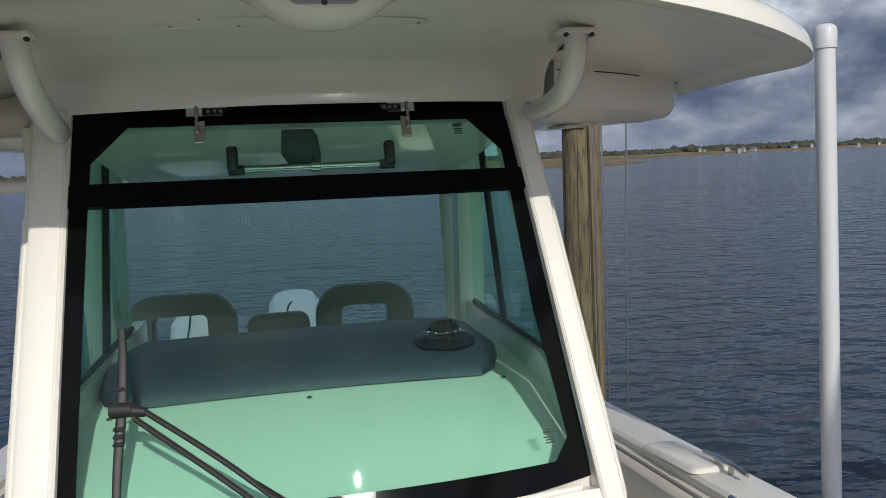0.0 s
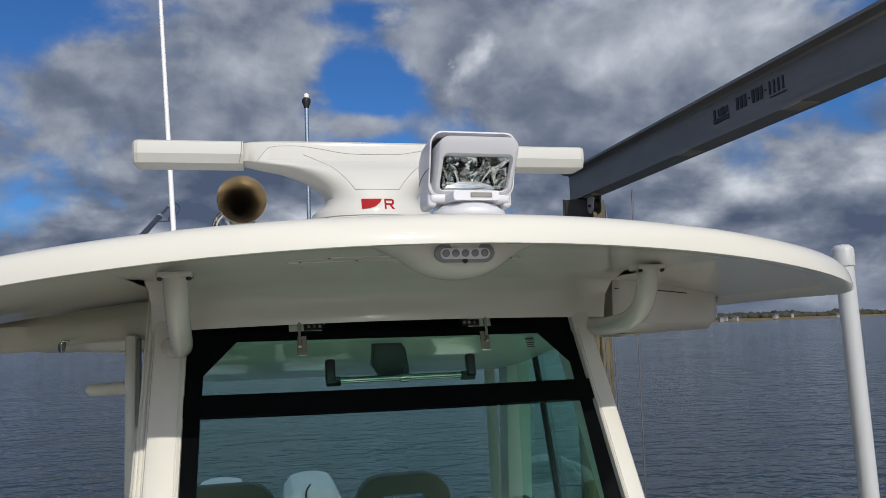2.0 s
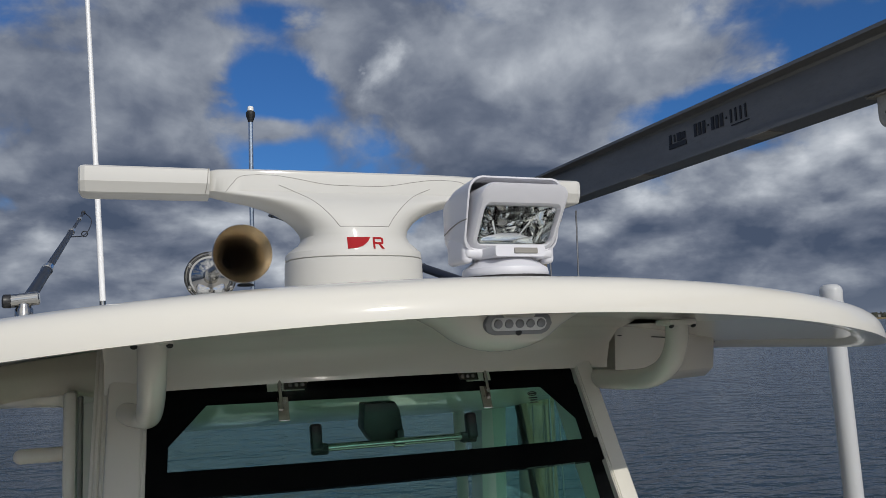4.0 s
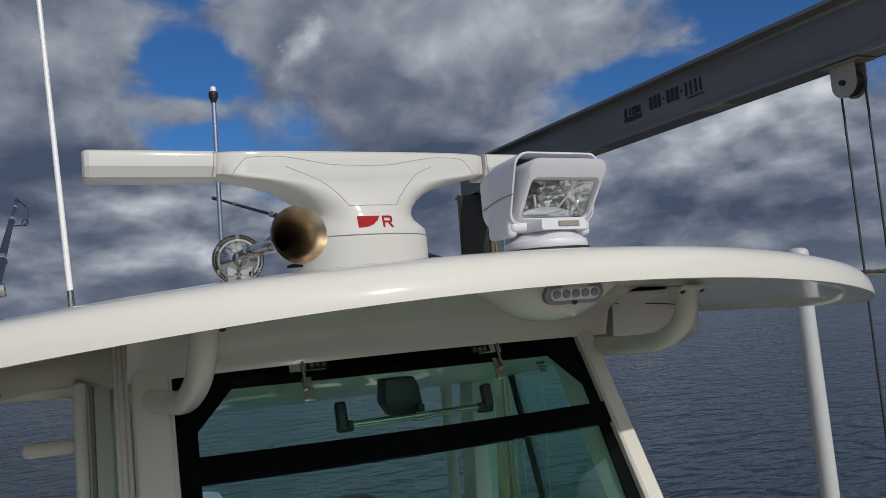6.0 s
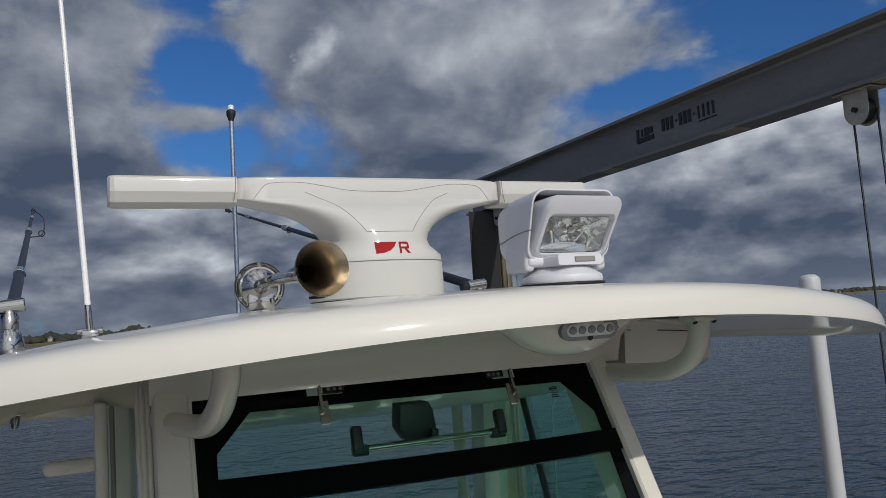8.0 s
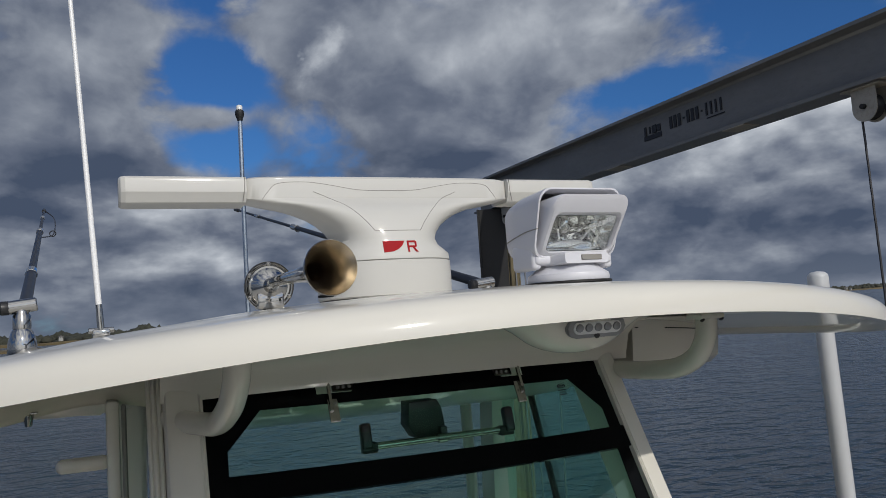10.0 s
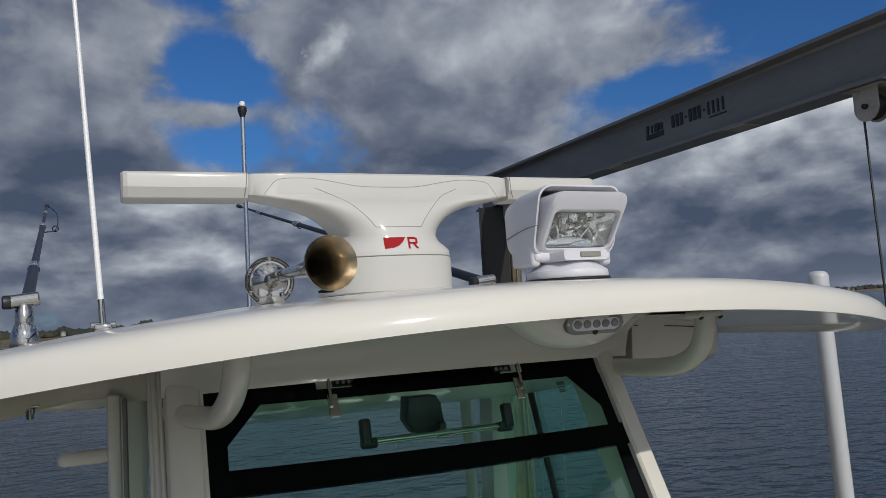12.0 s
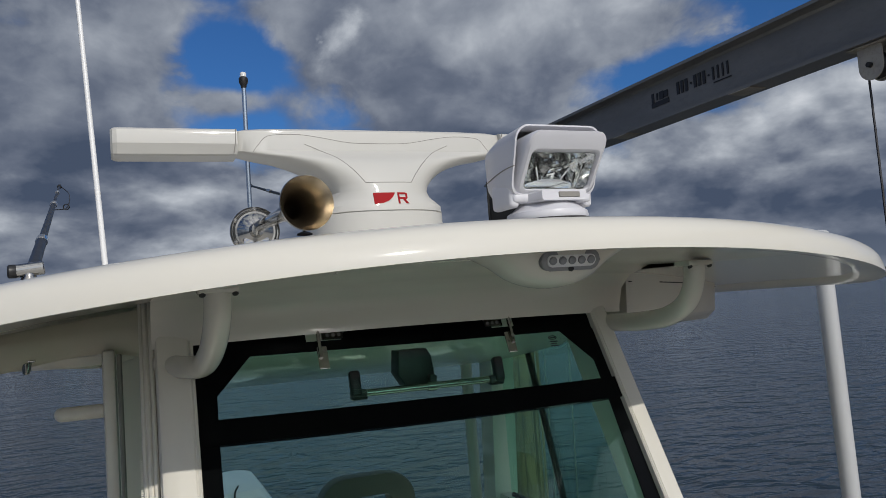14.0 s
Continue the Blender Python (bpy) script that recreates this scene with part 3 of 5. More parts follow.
# the lamp head is tipped down inside its shell, so its brow overhangs
SLANT = Matrix(((1, 0, 0, 0), (0, 1, -0.78, 0), (0, 0, 1, 0), (0, 0, 0, 1)))
AIM = Matrix.Translation(HINGE) @ Matrix.Rotation(radians(2), 4, "Z") @ Matrix.Rotation(radians(-2), 4, "X") @ Matrix.Scale(0.95, 4) @ Matrix.Translation(-HINGE)
HEAD = Matrix.Translation(HINGE + Vector((0.002, 0.030, -0.006))) @ Matrix.Rotation(radians(2), 4, "Z") @ Matrix.Diagonal((0.93, 0.885, 0.90, 1)) @ SLANT @ Matrix.Translation(-HINGE)
TURN = Matrix.Translation(HINGE) @ Matrix.Rotation(radians(2), 4, "Z") @ Matrix.Translation(-HINGE)


def aimed(bm, m=AIM):
    bm.transform(m)
    return bm


bm = B()
lathe(bm, [(0, 0), (0.074, 0), (0.076, 0.006), (0.074, 0.014), (0.066, 0.019), (0.060, 0.024), (0.052, 0.030), (0.050, 0.040), (0, 0.040)], Matrix.Translation((SX, -0.515, 2.642)), 40)
part("base", aimed(bm, TURN), "lamp_white", sp, "round white turntable base")
bm = B()
lathe(bm, [(0, 0), (0.079, 0), (0.079, 0.004), (0, 0.004)], Matrix.Translation((SX, -0.515, 2.6385)), 40)
part("gasket", bm, "rubber", sp, "black rubber gasket")
bm = B()
loft(bm, [ring(0.090, 0.066, 0.03, -0.405), ring(0.140, 0.098, 0.036, -0.412), ring(0.172, 0.118, 0.034, -0.435), ring(0.186, 0.128, 0.030, -0.49), ring(0.188, 0.130, 0.026, -0.556, tilt=-0.36), ring(0.187, 0.129, 0.025, -0.563, tilt=-0.36),
          ring(0.181, 0.123, 0.024, -0.564, tilt=-0.36), ring(0.176, 0.118, 0.024, -0.53, tilt=-0.36)], caps=False)
slab(bm, rrect(0.091, 0.067, 0.03, 5), 0.003, facing((SX, -0.403, 2.7445)))
part("body", aimed(bm), "lamp_white", sp, "white rounded lamp body", angle=30)
bm = B()
LZ = 2.7335
loft(bm, [ring(0.176, 0.118, 0.024, -0.525), ring(0.178, 0.120, 0.024, -0.585), ring(0.178, 0.120, 0.024, -0.598), ring(0.174, 0.116, 0.024, -0.607), ring(0.166, 0.102, 0.020, -0.6125, z=2.7405),
          ring(0.154, 0.073, 0.012, -0.614, z=LZ), ring(0.150, 0.068, 0.010, -0.610, z=LZ), ring(0.146, 0.064, 0.010, -0.585, z=LZ)], caps=False)
part("bezel", aimed(bm, HEAD), "lamp_white", sp, "raised white lens surround", angle=30)
# faceted mirror bowl
bm = B()
rows = []
for k, (w, h, r, y) in enumerate(((0.1465, 0.0645, 0.009, -0.601), (0.136, 0.060, 0.010, -0.585), (0.118, 0.053, 0.012, -0.562), (0.092, 0.044, 0.014, -0.545), (0.058, 0.033, 0.012, -0.533), (0.024, 0.020, 0.008, -0.529))):
    rows.append([(x, y2 + 0.0015 * math.sin(i * 2.1 + k), z) for i, (x, y2, z) in enumerate(ring(w, h, r, y, z=LZ))])
loft(bm, rows, caps=False)
slab(bm, rrect(0.026, 0.022, 0.008, 5), 0.002, facing((SX, -0.527, LZ)))
part("reflector", aimed(bm, HEAD), "reflector", sp, "bright faceted mirror bowl", angle=8)
for k in (-1, 1):
    bm = B()
    box(bm, (SX + k * 0.030, -0.560, LZ - 0.004), (0.004, 0.026, 0.036), 0.001, 1, Matrix.Rotation(radians(28 * k), 4, "Y"))
    part("reflector_fin", aimed(bm, HEAD), "reflector", sp)
bm = B()
lathe(bm, [(0, 0), (0.006, 0.002), (0.007, 0.018), (0.010, 0.022), (0.010, 0.030), (0.005, 0.034), (0, 0.034)], facing((SX - 0.012, -0.532, LZ + 0.008)), 16)
part("bulb", aimed(bm, HEAD), "chrome", sp, "mirrored lamp bulb cap")
bm = B()
slab(bm, [(-0.060, -0.008), (0.060, -0.008), (0.052, 0.004), (0.02, 0.012), (-0.02, 0.012), (-0.052, 0.004)], 0.010, facing((SX, -0.566, LZ - 0.022)), 0.003)
part("inner_shield", aimed(bm, HEAD), "reflector", sp, "curved inner mirror step")
bm = B()
slab(bm, rrect(0.1455, 0.0635, 0.009, 4), 0.003, facing((SX, -0.604, LZ)))
part("lens", aimed(bm, HEAD), "clear_glass", sp, "clear glass lens")
for k in (-1, 1):
    bm = B()
    box(bm, (SX + k * 0.078, -0.50, 2.690), (0.020, 0.075, 0.050), 0.008, 3)
    part("yoke_arm", aimed(bm, TURN), "lamp_white", sp)
bm = B()
box(bm, (SX, -0.50, 2.683), (0.168, 0.085, 0.020), 0.008, 3)
part("yoke", aimed(bm, TURN), "lamp_white", sp, "white tilting bracket")
bm = B()
loft(bm, [[(SX + a, -0.525 - d, 2.677 + b) for a, b in rrect(w, 0.020, 0.005, 3)] for d, w in ((0, 0.12), (0.045, 0.104), (0.055, 0.098))])
part("chin", aimed(bm), "lamp_white", sp, "white latch chin under the lens")
bm = B()
box(bm, (SX + 0.010, -0.5805, 2.6775), (0.046, 0.004, 0.010), 0.001, 1)
part("chin_slot", aimed(bm), "seam", sp, "grey slot under the lens")
for k in (-1, 1):
    bm = B()
    sweep(bm, [(SX + k * 0.0942, -0.566, 2.735), (SX + k * 0.0945, -0.53, 2.735), (SX + k * 0.0937, -0.49, 2.731), (SX + k * 0.0868, -0.437, 2.726)], 0.0010, 6, 3)
    part("housing_seam", aimed(bm), "seam", sp)

# ---------------------------------------------------------------- radar scanner
RX, RY = -0.026, 0.262
rd = thing("radar_scanner", (RX, RY, 2.66), "white open array radar scanner with a red mark on its column", "radar")


def oval_ring(w, d, z, p=2.6, x=RX, y=RY, seg=40, back=None):
    return [(x + math.copysign(abs(math.cos(q)) ** (2 / p), math.cos(q)) * w, y + math.copysign(abs(math.sin(q)) ** (2 / p), math.sin(q)) * d, z) for q in (math.tau * i / seg for i in range(seg))]


bm = B()
loft(bm, [oval_ring(0.172, 0.150, 2.652, 2.4), oval_ring(0.178, 0.156, 2.657, 2.4), oval_ring(0.179, 0.157, 2.70, 2.4), oval_ring(0.178, 0.156, 2.7435, 2.4), oval_ring(0.175, 0.153, 2.7455, 2.4)])
part("pedestal", bm, "radar_white", rd, angle=30)
bm = B()
rings = [(0.175, 0.148, 2.7465, 2.4), (0.178, 0.151, 2.7485, 2.4), (0.176, 0.150, 2.764, 2.4), (0.162, 0.146, 2.776, 2.4), (0.144, 0.142, 2.788, 2.5), (0.134, 0.139, 2.804, 2.7),
         (0.138, 0.135, 2.822, 2.9), (0.154, 0.129, 2.842, 3.0), (0.178, 0.122, 2.860, 3.0), (0.206, 0.113, 2.875, 3.1), (0.240, 0.102, 2.888, 3.4), (0.278, 0.089, 2.899, 4.0), (0.330, 0.073, 2.908, 5.0),
         (0.374, 0.0605, 2.918, 6.0), (0.374, 0.0605, 2.955, 6.0), (0.372, 0.058, 2.970, 6.0), (0.36, 0.050, 2.976, 4.0), (0.15, 0.05, 2.968, 4.0)]
loft(bm, [oval_ring(w, d, z, p, seg=64) for w, d, z, p in rings])
from mathutils.bvhtree import BVHTree
SKIN = BVHTree.FromBMesh(bm)
part("column", bm, "radar_white", rd, "column that flares into the array arms", angle=30)
bm = B()
loft(bm, [oval_ring(0.172, 0.150, 2.646, 2.4), oval_ring(0.174, 0.152, 2.654, 2.4)])
part("gasket", bm, "rubber", rd, "black gasket under the pedestal")
sec = [(-0.050, 2.973), (-0.058, 2.968), (-0.060, 2.960), (-0.060, 2.934), (-0.047, 2.910), (-0.040, 2.907), (0.040, 2.907), (0.050, 2.912), (0.060, 2.94), (0.056, 2.968), (0.048, 2.975), (-0.040, 2.975)]
for s in (-1, 1):
    bm = B()
    loops = []
    for d, k in ((0.368, 1.0), (0.648, 1.0), (0.658, 0.93), (0.663, 0.78)):
        loops.append([(RX + s * d, RY + a * k, 2.941 + (z - 2.941) * (1 - (1 - k) * 0.5)) for a, z in sec])
    loft(bm, loops)
    part("array_arm", bm, "radar_white", rd, angle=18)
# moulding seams
def skin(x, z, lift=0.0):
    """The front of the column at x, z."""
    hit = SKIN.ray_cast(Vector((x, -2, z)), Vector((0, 1, 0)))[0]
    return (x, (hit.y if hit else RY - 0.06) - lift, z)


for s in (-1, 1):
    bm = B()
    sweep(bm, [(RX + s * x, RY - 0.0600, z) for x, z in ((0.371, 2.972), (0.373, 2.94), (0.378, 2.910))], 0.0011, 6, 4)
    part("arm_seam", bm, "seam", rd)
    bm = B()
    line = spline([(0.062, 0, 2.822), (0.082, 0, 2.850), (0.115, 0, 2.885), (0.155, 0, 2.915), (0.20, 0, 2.935)], 6)
    sweep(bm, [skin(RX + s * p.x, p.z) for p in line], 0.0009, 6, 0)
    part("panel_seam", bm, "seam", rd)
    bm = B()
    line = spline([(0.0, 0, 2.938), (0.08, 0, 2.940), (0.16, 0, 2.953), (0.22, 0, 2.960), (0.29, 0, 2.956), (0.315, 0, 2.935), (0.33, 0, 2.915)], 6)
    sweep(bm, [skin(RX + s * p.x, p.z) for p in line], 0.0007, 6, 0)
    part("panel_seam", bm, "seam", rd)
bm = B()
sweep(bm, [skin(RX - 0.062 + 0.0124 * k, 2.822) for k in range(11)], 0.0009, 6, 0)
part("panel_seam", bm, "seam", rd)


def on_column(x, z):
    return skin(x, z, 0.0016)


def mark(poly):
    """A thin badge that follows the column: the outline cut into short steps."""
    t = bmesh.new()
    f0 = [t.verts.new((x, 0, z)) for x, z in poly]
    f = t.faces.new(f0)
    bmesh.ops.triangulate(t, faces=[f])
    for z in [2.760 + 0.003 * k for k in range(20)]:
        bmesh.ops.bisect_plane(t, geom=t.verts[:] + t.edges[:] + t.faces[:], plane_co=(0, 0, z), plane_no=(0, 0, 1))
    for x in [-0.08 + 0.008 * k for k in range(16)]:
        bmesh.ops.bisect_plane(t, geom=t.verts[:] + t.edges[:] + t.faces[:], plane_co=(x, 0, 0), plane_no=(1, 0, 0))
    for v in t.verts:
        v.co = on_column(v.co.x, v.co.z)
    more = bmesh.ops.extrude_face_region(t, geom=t.faces[:])
    for v in more["geom"]:
        if isinstance(v, bmesh.types.BMVert):
            v.co.y += 0.004
    return t


bm = B()
join(bm, mark([(-0.073, 2.794), (-0.015, 2.794), (-0.022, 2.782), (-0.034, 2.772), (-0.050, 2.766), (-0.073, 2.764)]))
part("mark", bm, "red", rd, "red wedge shaped mark")
bm = B()
for poly in ([(-0.009, 2.794), (-0.004, 2.794), (-0.004, 2.764), (-0.009, 2.764)], [(-0.004, 2.794), (0.014, 2.794), (0.014, 2.789), (-0.004, 2.789)], [(0.013, 2.792), (0.018, 2.792), (0.018, 2.778), (0.013, 2.778)],
             [(-0.004, 2.781), (0.016, 2.781), (0.016, 2.776), (-0.004, 2.776)], [(0.005, 2.776), (0.011, 2.776), (0.020, 2.764), (0.013, 2.764)]):
    join(bm, mark(poly))
part("mark", bm, "red", rd, "red angular mark")

# ---------------------------------------------------------------- trumpet horn
HX, HZ = -0.379, 2.687
HR = HX - 0.030
# the horn points a little to the side
HORN = Matrix.Translation((HR, -0.13, HZ)) @ Matrix.Rotation(radians(4.7), 4, "Z") @ Matrix.Rotation(radians(90), 4, "X")
hn = thing("trumpet_horn", (HX, -0.25, 2.645), "polished chrome trumpet horn on the hardtop", "horn")
bm = B()
lathe(bm, [(0.011, 0.0), (0.012, 0.12), (0.014, 0.20), (0.019, 0.27), (0.027, 0.315), (0.038, 0.345), (0.0455, 0.356), (0.0475, 0.360), (0.0465, 0.363)], HORN, 40)
part("bell", bm, "chrome", hn, "flared bell", angle=60)
bm = B()
lathe(bm, [(0.0465, 0.363), (0.0440, 0.3575), (0.0390, 0.348), (0.0320, 0.332), (0.0250, 0.308), (0.0190, 0.275), (0.0150, 0.235), (0.0125, 0.19), (0.0110, 0.13)], HORN, 40)
part("bell_throat", bm, "bronze_inside", hn, "bronze toned inside of the bell", angle=60)
# a black disc closes the throat, with the shade inside put into its colour
bm = B()
lathe(bm, [(0, 0.150), (0.0110, 0.150), (0.0110, 0.154), (0, 0.154)], HORN, 20)
part("throat_shade", bm, "gap", hn, "black disc painted as the shade deep in the throat")
bm = B()
lathe(bm, [(0, -0.03), (0.034, -0.03), (0.046, -0.02), (0.050, -0.006), (0.052, 0.0), (0.052, 0.006), (0.049, 0.009), (0.045, 0.007), (0.042, 0.010), (0.038, 0.010), (0.028, 0.020), (0.016, 0.026), (0.013, 0.05), (0, 0.05)],
      Matrix.Translation((HR, -0.10, HZ - 0.006)) @ Matrix.Rotation(radians(90), 4, "X"), 40)
part("diaphragm_housing", bm, "chrome", hn, "round chrome diaphragm housing", angle=25)
# thin dark rings paint the dark reflections that give the chrome its contrast
for r, y in ((0.0505, -0.1085), (0.0435, -0.1085)):
    bm = B()
    sweep(bm, [(HR + r * math.cos(q), y, HZ - 0.006 + r * math.sin(q)) for q in (math.tau * i / 36 for i in range(37))], 0.0011, 6, 1)
    part("reflection_ring", bm, "gap", hn, "dark ring drawn as a dark reflection on the housing")
for i in range(6):
    a = math.tau * (i + 0.5) / 6
    bm = B()
    screw(bm, (HR + 0.0465 * math.cos(a), -0.1075, HZ - 0.006 + 0.0465 * math.sin(a)), (0, -1, 0), 0.005)
    part("screw", bm, "stainless", hn)
bm = B()
box(bm, (HR, -0.10, 2.650), (0.056, 0.045, 0.035), 0.006)
part("foot", bm, "chrome", hn)
bm = B()
rod(bm, (HX + 0.012, -0.40, 2.644), (HX + 0.012, -0.40, 2.672), 0.0035)
lathe(bm, [(0.014, 0), (0.014, 0.003), (0.006, 0.006), (0, 0.006)], Matrix.Translation((HX + 0.012, -0.40, 2.641)), 16)
part("bell_post", bm, "dark_steel", hn, "dark support post")

# ---------------------------------------------------------------- aerials and outriggers
an = thing("whip_aerial", (-0.74, 1.85, 2.60), "tall white fibreglass whip aerial with a chrome ferrule", "aerial")
a0, a1 = Vector((-0.739, 1.85, 2.62)), Vector((-0.826, 1.93, 4.08))
d = (a1 - a0).normalized()
bm = B()
rod(bm, a0 + d * 0.10, a0 + d * 2.6, 0.0125, 0.0075, 14)
part("mast", bm, "whip_white", an)
bm = B()
rod(bm, a0, a0 + d * 0.12, 0.0145, 0.0135, 16)
part("ferrule", bm, "chrome", an, "chrome ferrule")
bm = B()
box(bm, a0 + Vector((0, 0, -0.005)), (0.07, 0.05, 0.04), 0.01)
rod(bm, a0 + Vector((-0.05, 0, 0.01)), a0 + Vector((0.05, 0, 0.01)), 0.012)
part("ratchet_mount", bm, "chrome", an, "chrome ratchet mount")

al = thing("anchor_light", (-0.114, 1.95, 2.60), "slim aluminium pole with a black capped anchor light", "light")
p0, p1 = Vector((-0.113, 1.96, 2.58)), Vector((-0.122, 1.897, 3.58))
bm = B()
rod(bm, p0, p1, 0.0105)
part("pole", bm, "blue_alloy", al, "bluish bright aluminium pole")
bm = B()
lathe(bm, [(0, 0), (0.012, 0), (0.014, 0.01), (0.021, 0.028), (0.0215, 0.045), (0.016, 0.052), (0.012, 0.053), (0, 0.053)], Matrix.Translation(p1 - Vector((0, 0, 0.02))), 20)
part("cap", bm, "black_plastic", al, "black flared cap")
bm = B()
lathe(bm, [(0, 0), (0.014, 0), (0.014, 0.016), (0.010, 0.022), (0, 0.023)], Matrix.Translation(p1 + Vector((0, 0, 0.033))), 18)
part("lens", bm, "pale_lens", al)


def outrigger(name_at, b0, tip, label):
    t = thing("outrigger", name_at, label, "outrigger", "outriggers")
    b0, tip = Vector(b0), Vector(tip)
    d = (tip - b0).normalized()
    L = (tip - b0).length
    bm = B()
    lathe(bm, [(0, 0), (0.052, 0), (0.054, 0.01), (0.050, 0.05), (0.040, 0.085), (0.030, 0.10), (0, 0.10)], Matrix.Translation(Vector(name_at)), 28)
    part("base", bm, "chrome", t, "polished bell shaped base")
    bm = B()
    lathe(bm, [(0, 0), (0.033, 0), (0.033, 0.05), (0.026, 0.06), (0.026, 0.075), (0, 0.075)], Matrix.Translation(Vector(name_at) + Vector((0, 0, 0.098))), 24)
    part("swivel", bm, "stainless", t)
    bm = B()
    rod(bm, b0 + Vector((-0.06, -0.005, 0.0)), b0 + Vector((0.045, 0, 0.012)), 0.027)
    part("clamp", bm, "chrome", t)
    bm = B()
    lathe(bm, [(0, 0), (0.024, 0), (0.028, 0.006), (0.028, 0.03), (0.022, 0.036), (0, 0.036)], Matrix.Translation(b0 + Vector((-0.05, -0.005, 0))) @ turn_to((-1, -0.1, 0)), 10)
    part("knob", bm, "black_plastic", t, "black clamping knob")
    bm = B()
    rod(bm, b0, b0 + d * L * 0.20, 0.024)
    part("tube", bm, "anodised", t, "dark lower tube")
    bm = B()
    rod(bm, b0 + d * L * 0.16, b0 + d * L * 0.62, 0.019, 0.017)
    part("tube", bm, "anodised", t, "dark anodised middle tube")
    bm = B()
    rod(bm, b0 + d * L * 0.60, tip, 0.012, 0.009)
    part("tube", bm, "anodised", t, "thin dark end tube")
    for f, r in ((0.20, 0.028), (0.62, 0.023), (0.84, 0.016), (0.985, 0.017)):
        bm = B()
        rod(bm, b0 + d * L * (f - 0.012), b0 + d * L * (f + 0.012), r)
        part("collar", bm, "chrome" if f < 0.9 else "black_plastic", t)
    bm = B()
    o = Vector((0.06, -0.02, -0.03))
    sweep(bm, [tip, b0 + d * L * 0.93 + o * 1.2, b0 + d * L * 0.8 + o * 1.5, b0 + d * L * 0.64 + o * 1.3, b0 + d * L * 0.55 + o * 0.2], 0.004, 6, 5)
    part("halyard", bm, "dark_wire", t, "slack halyard line")
    bm = B()
    sweep(bm, [b0 + d * L * 0.66 + o * 1.3 + Vector((0.02 * math.cos(q), 0, 0.02 * math.sin(q))) for q in (0, 1, 2, 3, 4, 5, 6.28)], 0.004, 6, 3)
    part("ring", bm, "black_plastic", t)
    return t


outrigger((-1.02, 1.70, 2.555), (-1.01, 1.70, 2.735), (-1.17, 5.70, 3.72), "telescoping outrigger pole of dark tubes on a chrome base")
outrigger((1.00, 1.70, 2.555), (0.99, 1.70, 2.735), (0.45, 5.85, 3.74), "telescoping outrigger pole laid aft, dark tube with a thin line")

# ---------------------------------------------------------------- windscreen
def G(u, v, off=0.0):
    """A point of the raked, bowed windscreen: u across, v down from its top edge, off towards the bow."""
    bow = 0.060 * (1 - (u / 0.55) ** 2) * min(1.0, 0.35 + v)
    return Vector((u, 0.098 - 0.4403 * v - bow - 0.8979 * off, 2.452 - 0.8979 * v + 0.4403 * off - 0.006 * u))


def patch(bm, c, nx=12, ny=4, lo=0.0, hi=0.004):
    """A plate on the screen from four corners (u, v), in order round it."""
    def q(i, j):
        s, t = i / nx, j / ny
        a = [(1 - s) * c[0][k] + s * c[1][k] for k in (0, 1)]
        b = [(1 - s) * c[3][k] + s * c[2][k] for k in (0, 1)]
        return [(1 - t) * a[k] + t * b[k] for k in (0, 1)]
    t = bmesh.new()
    f = [[t.verts.new(G(*q(i, j), hi)) for i in range(nx + 1)] for j in range(ny + 1)]
    g = [[t.verts.new(G(*q(i, j), lo)) for i in range(nx + 1)] for j in range(ny + 1)]
    for j in range(ny):
        for i in range(nx):
            t.faces.new((f[j][i], f[j][i + 1], f[j + 1][i + 1], f[j + 1][i]))
            t.faces.new((g[j][i], g[j + 1][i], g[j + 1][i + 1], g[j][i + 1]))
    for j in range(ny):
        t.faces.new((f[j][0], f[j + 1][0], g[j + 1][0], g[j][0]))
        t.faces.new((f[j][nx], g[j][nx], g[j + 1][nx], f[j + 1][nx]))
    for i in range(nx):
        t.faces.new((f[0][i], g[0][i], g[0][i + 1], f[0][i + 1]))
        t.faces.new((f[ny][i], f[ny][i + 1], g[ny][i + 1], g[ny][i]))
    bmesh.ops.remove_doubles(t, verts=t.verts[:], dist=1e-6)
    return join(bm, t)


ws = thing("windscreen", (0, -0.4, 1.62), "raked green tinted windscreen with a black border and opening upper vent", "windscreen")
bm = B()
patch(bm, [(-0.51, 0.035), (0.50, 0.035), (0.51, 0.210), (-0.515, 0.210)], 24, 4, -0.008, -0.002)
part("vent_pane", bm, "tinted_glass", ws, "green tinted upper glass pane")
bm = B()
patch(bm, [(-0.515, 0.235), (0.512, 0.235), (0.535, 0.94), (-0.52, 0.94)], 24, 12, -0.008, -0.002)
part("lower_pane", bm, "tinted_glass", ws, "green tinted lower glass pane")


def right(v):
    """The flaring right edge of the screen."""
    return 0.507 + 0.057 * v / 0.95


WL = -0.534
bm = B()
segs = [(WL, -0.278, 0.0), (-0.278, -0.182, 0.026), (-0.182, 0.205, 0.0), (0.205, 0.272, 0.026), (0.272, right(0), 0.0)]
for a, b, v0 in segs:
    patch(bm, [(a, v0), (b, v0), (b, 0.050), (a, 0.050)], 8, 2)
patch(bm, [(-0.182, 0.0), (-0.170, 0.0), (-0.182, 0.026), (-0.194, 0.026)], 2, 2)
patch(bm, [(WL, 0.050), (-0.410, 0.050), (-0.490, 0.140), (WL, 0.140)], 4, 4)
patch(bm, [(0.404, 0.050), (right(0.05), 0.050), (right(0.14), 0.140), (0.482, 0.140)], 4, 4)
patch(bm, [(WL, 0.140), (-0.490, 0.140), (-0.492, 0.196), (WL, 0.196)], 2, 2)
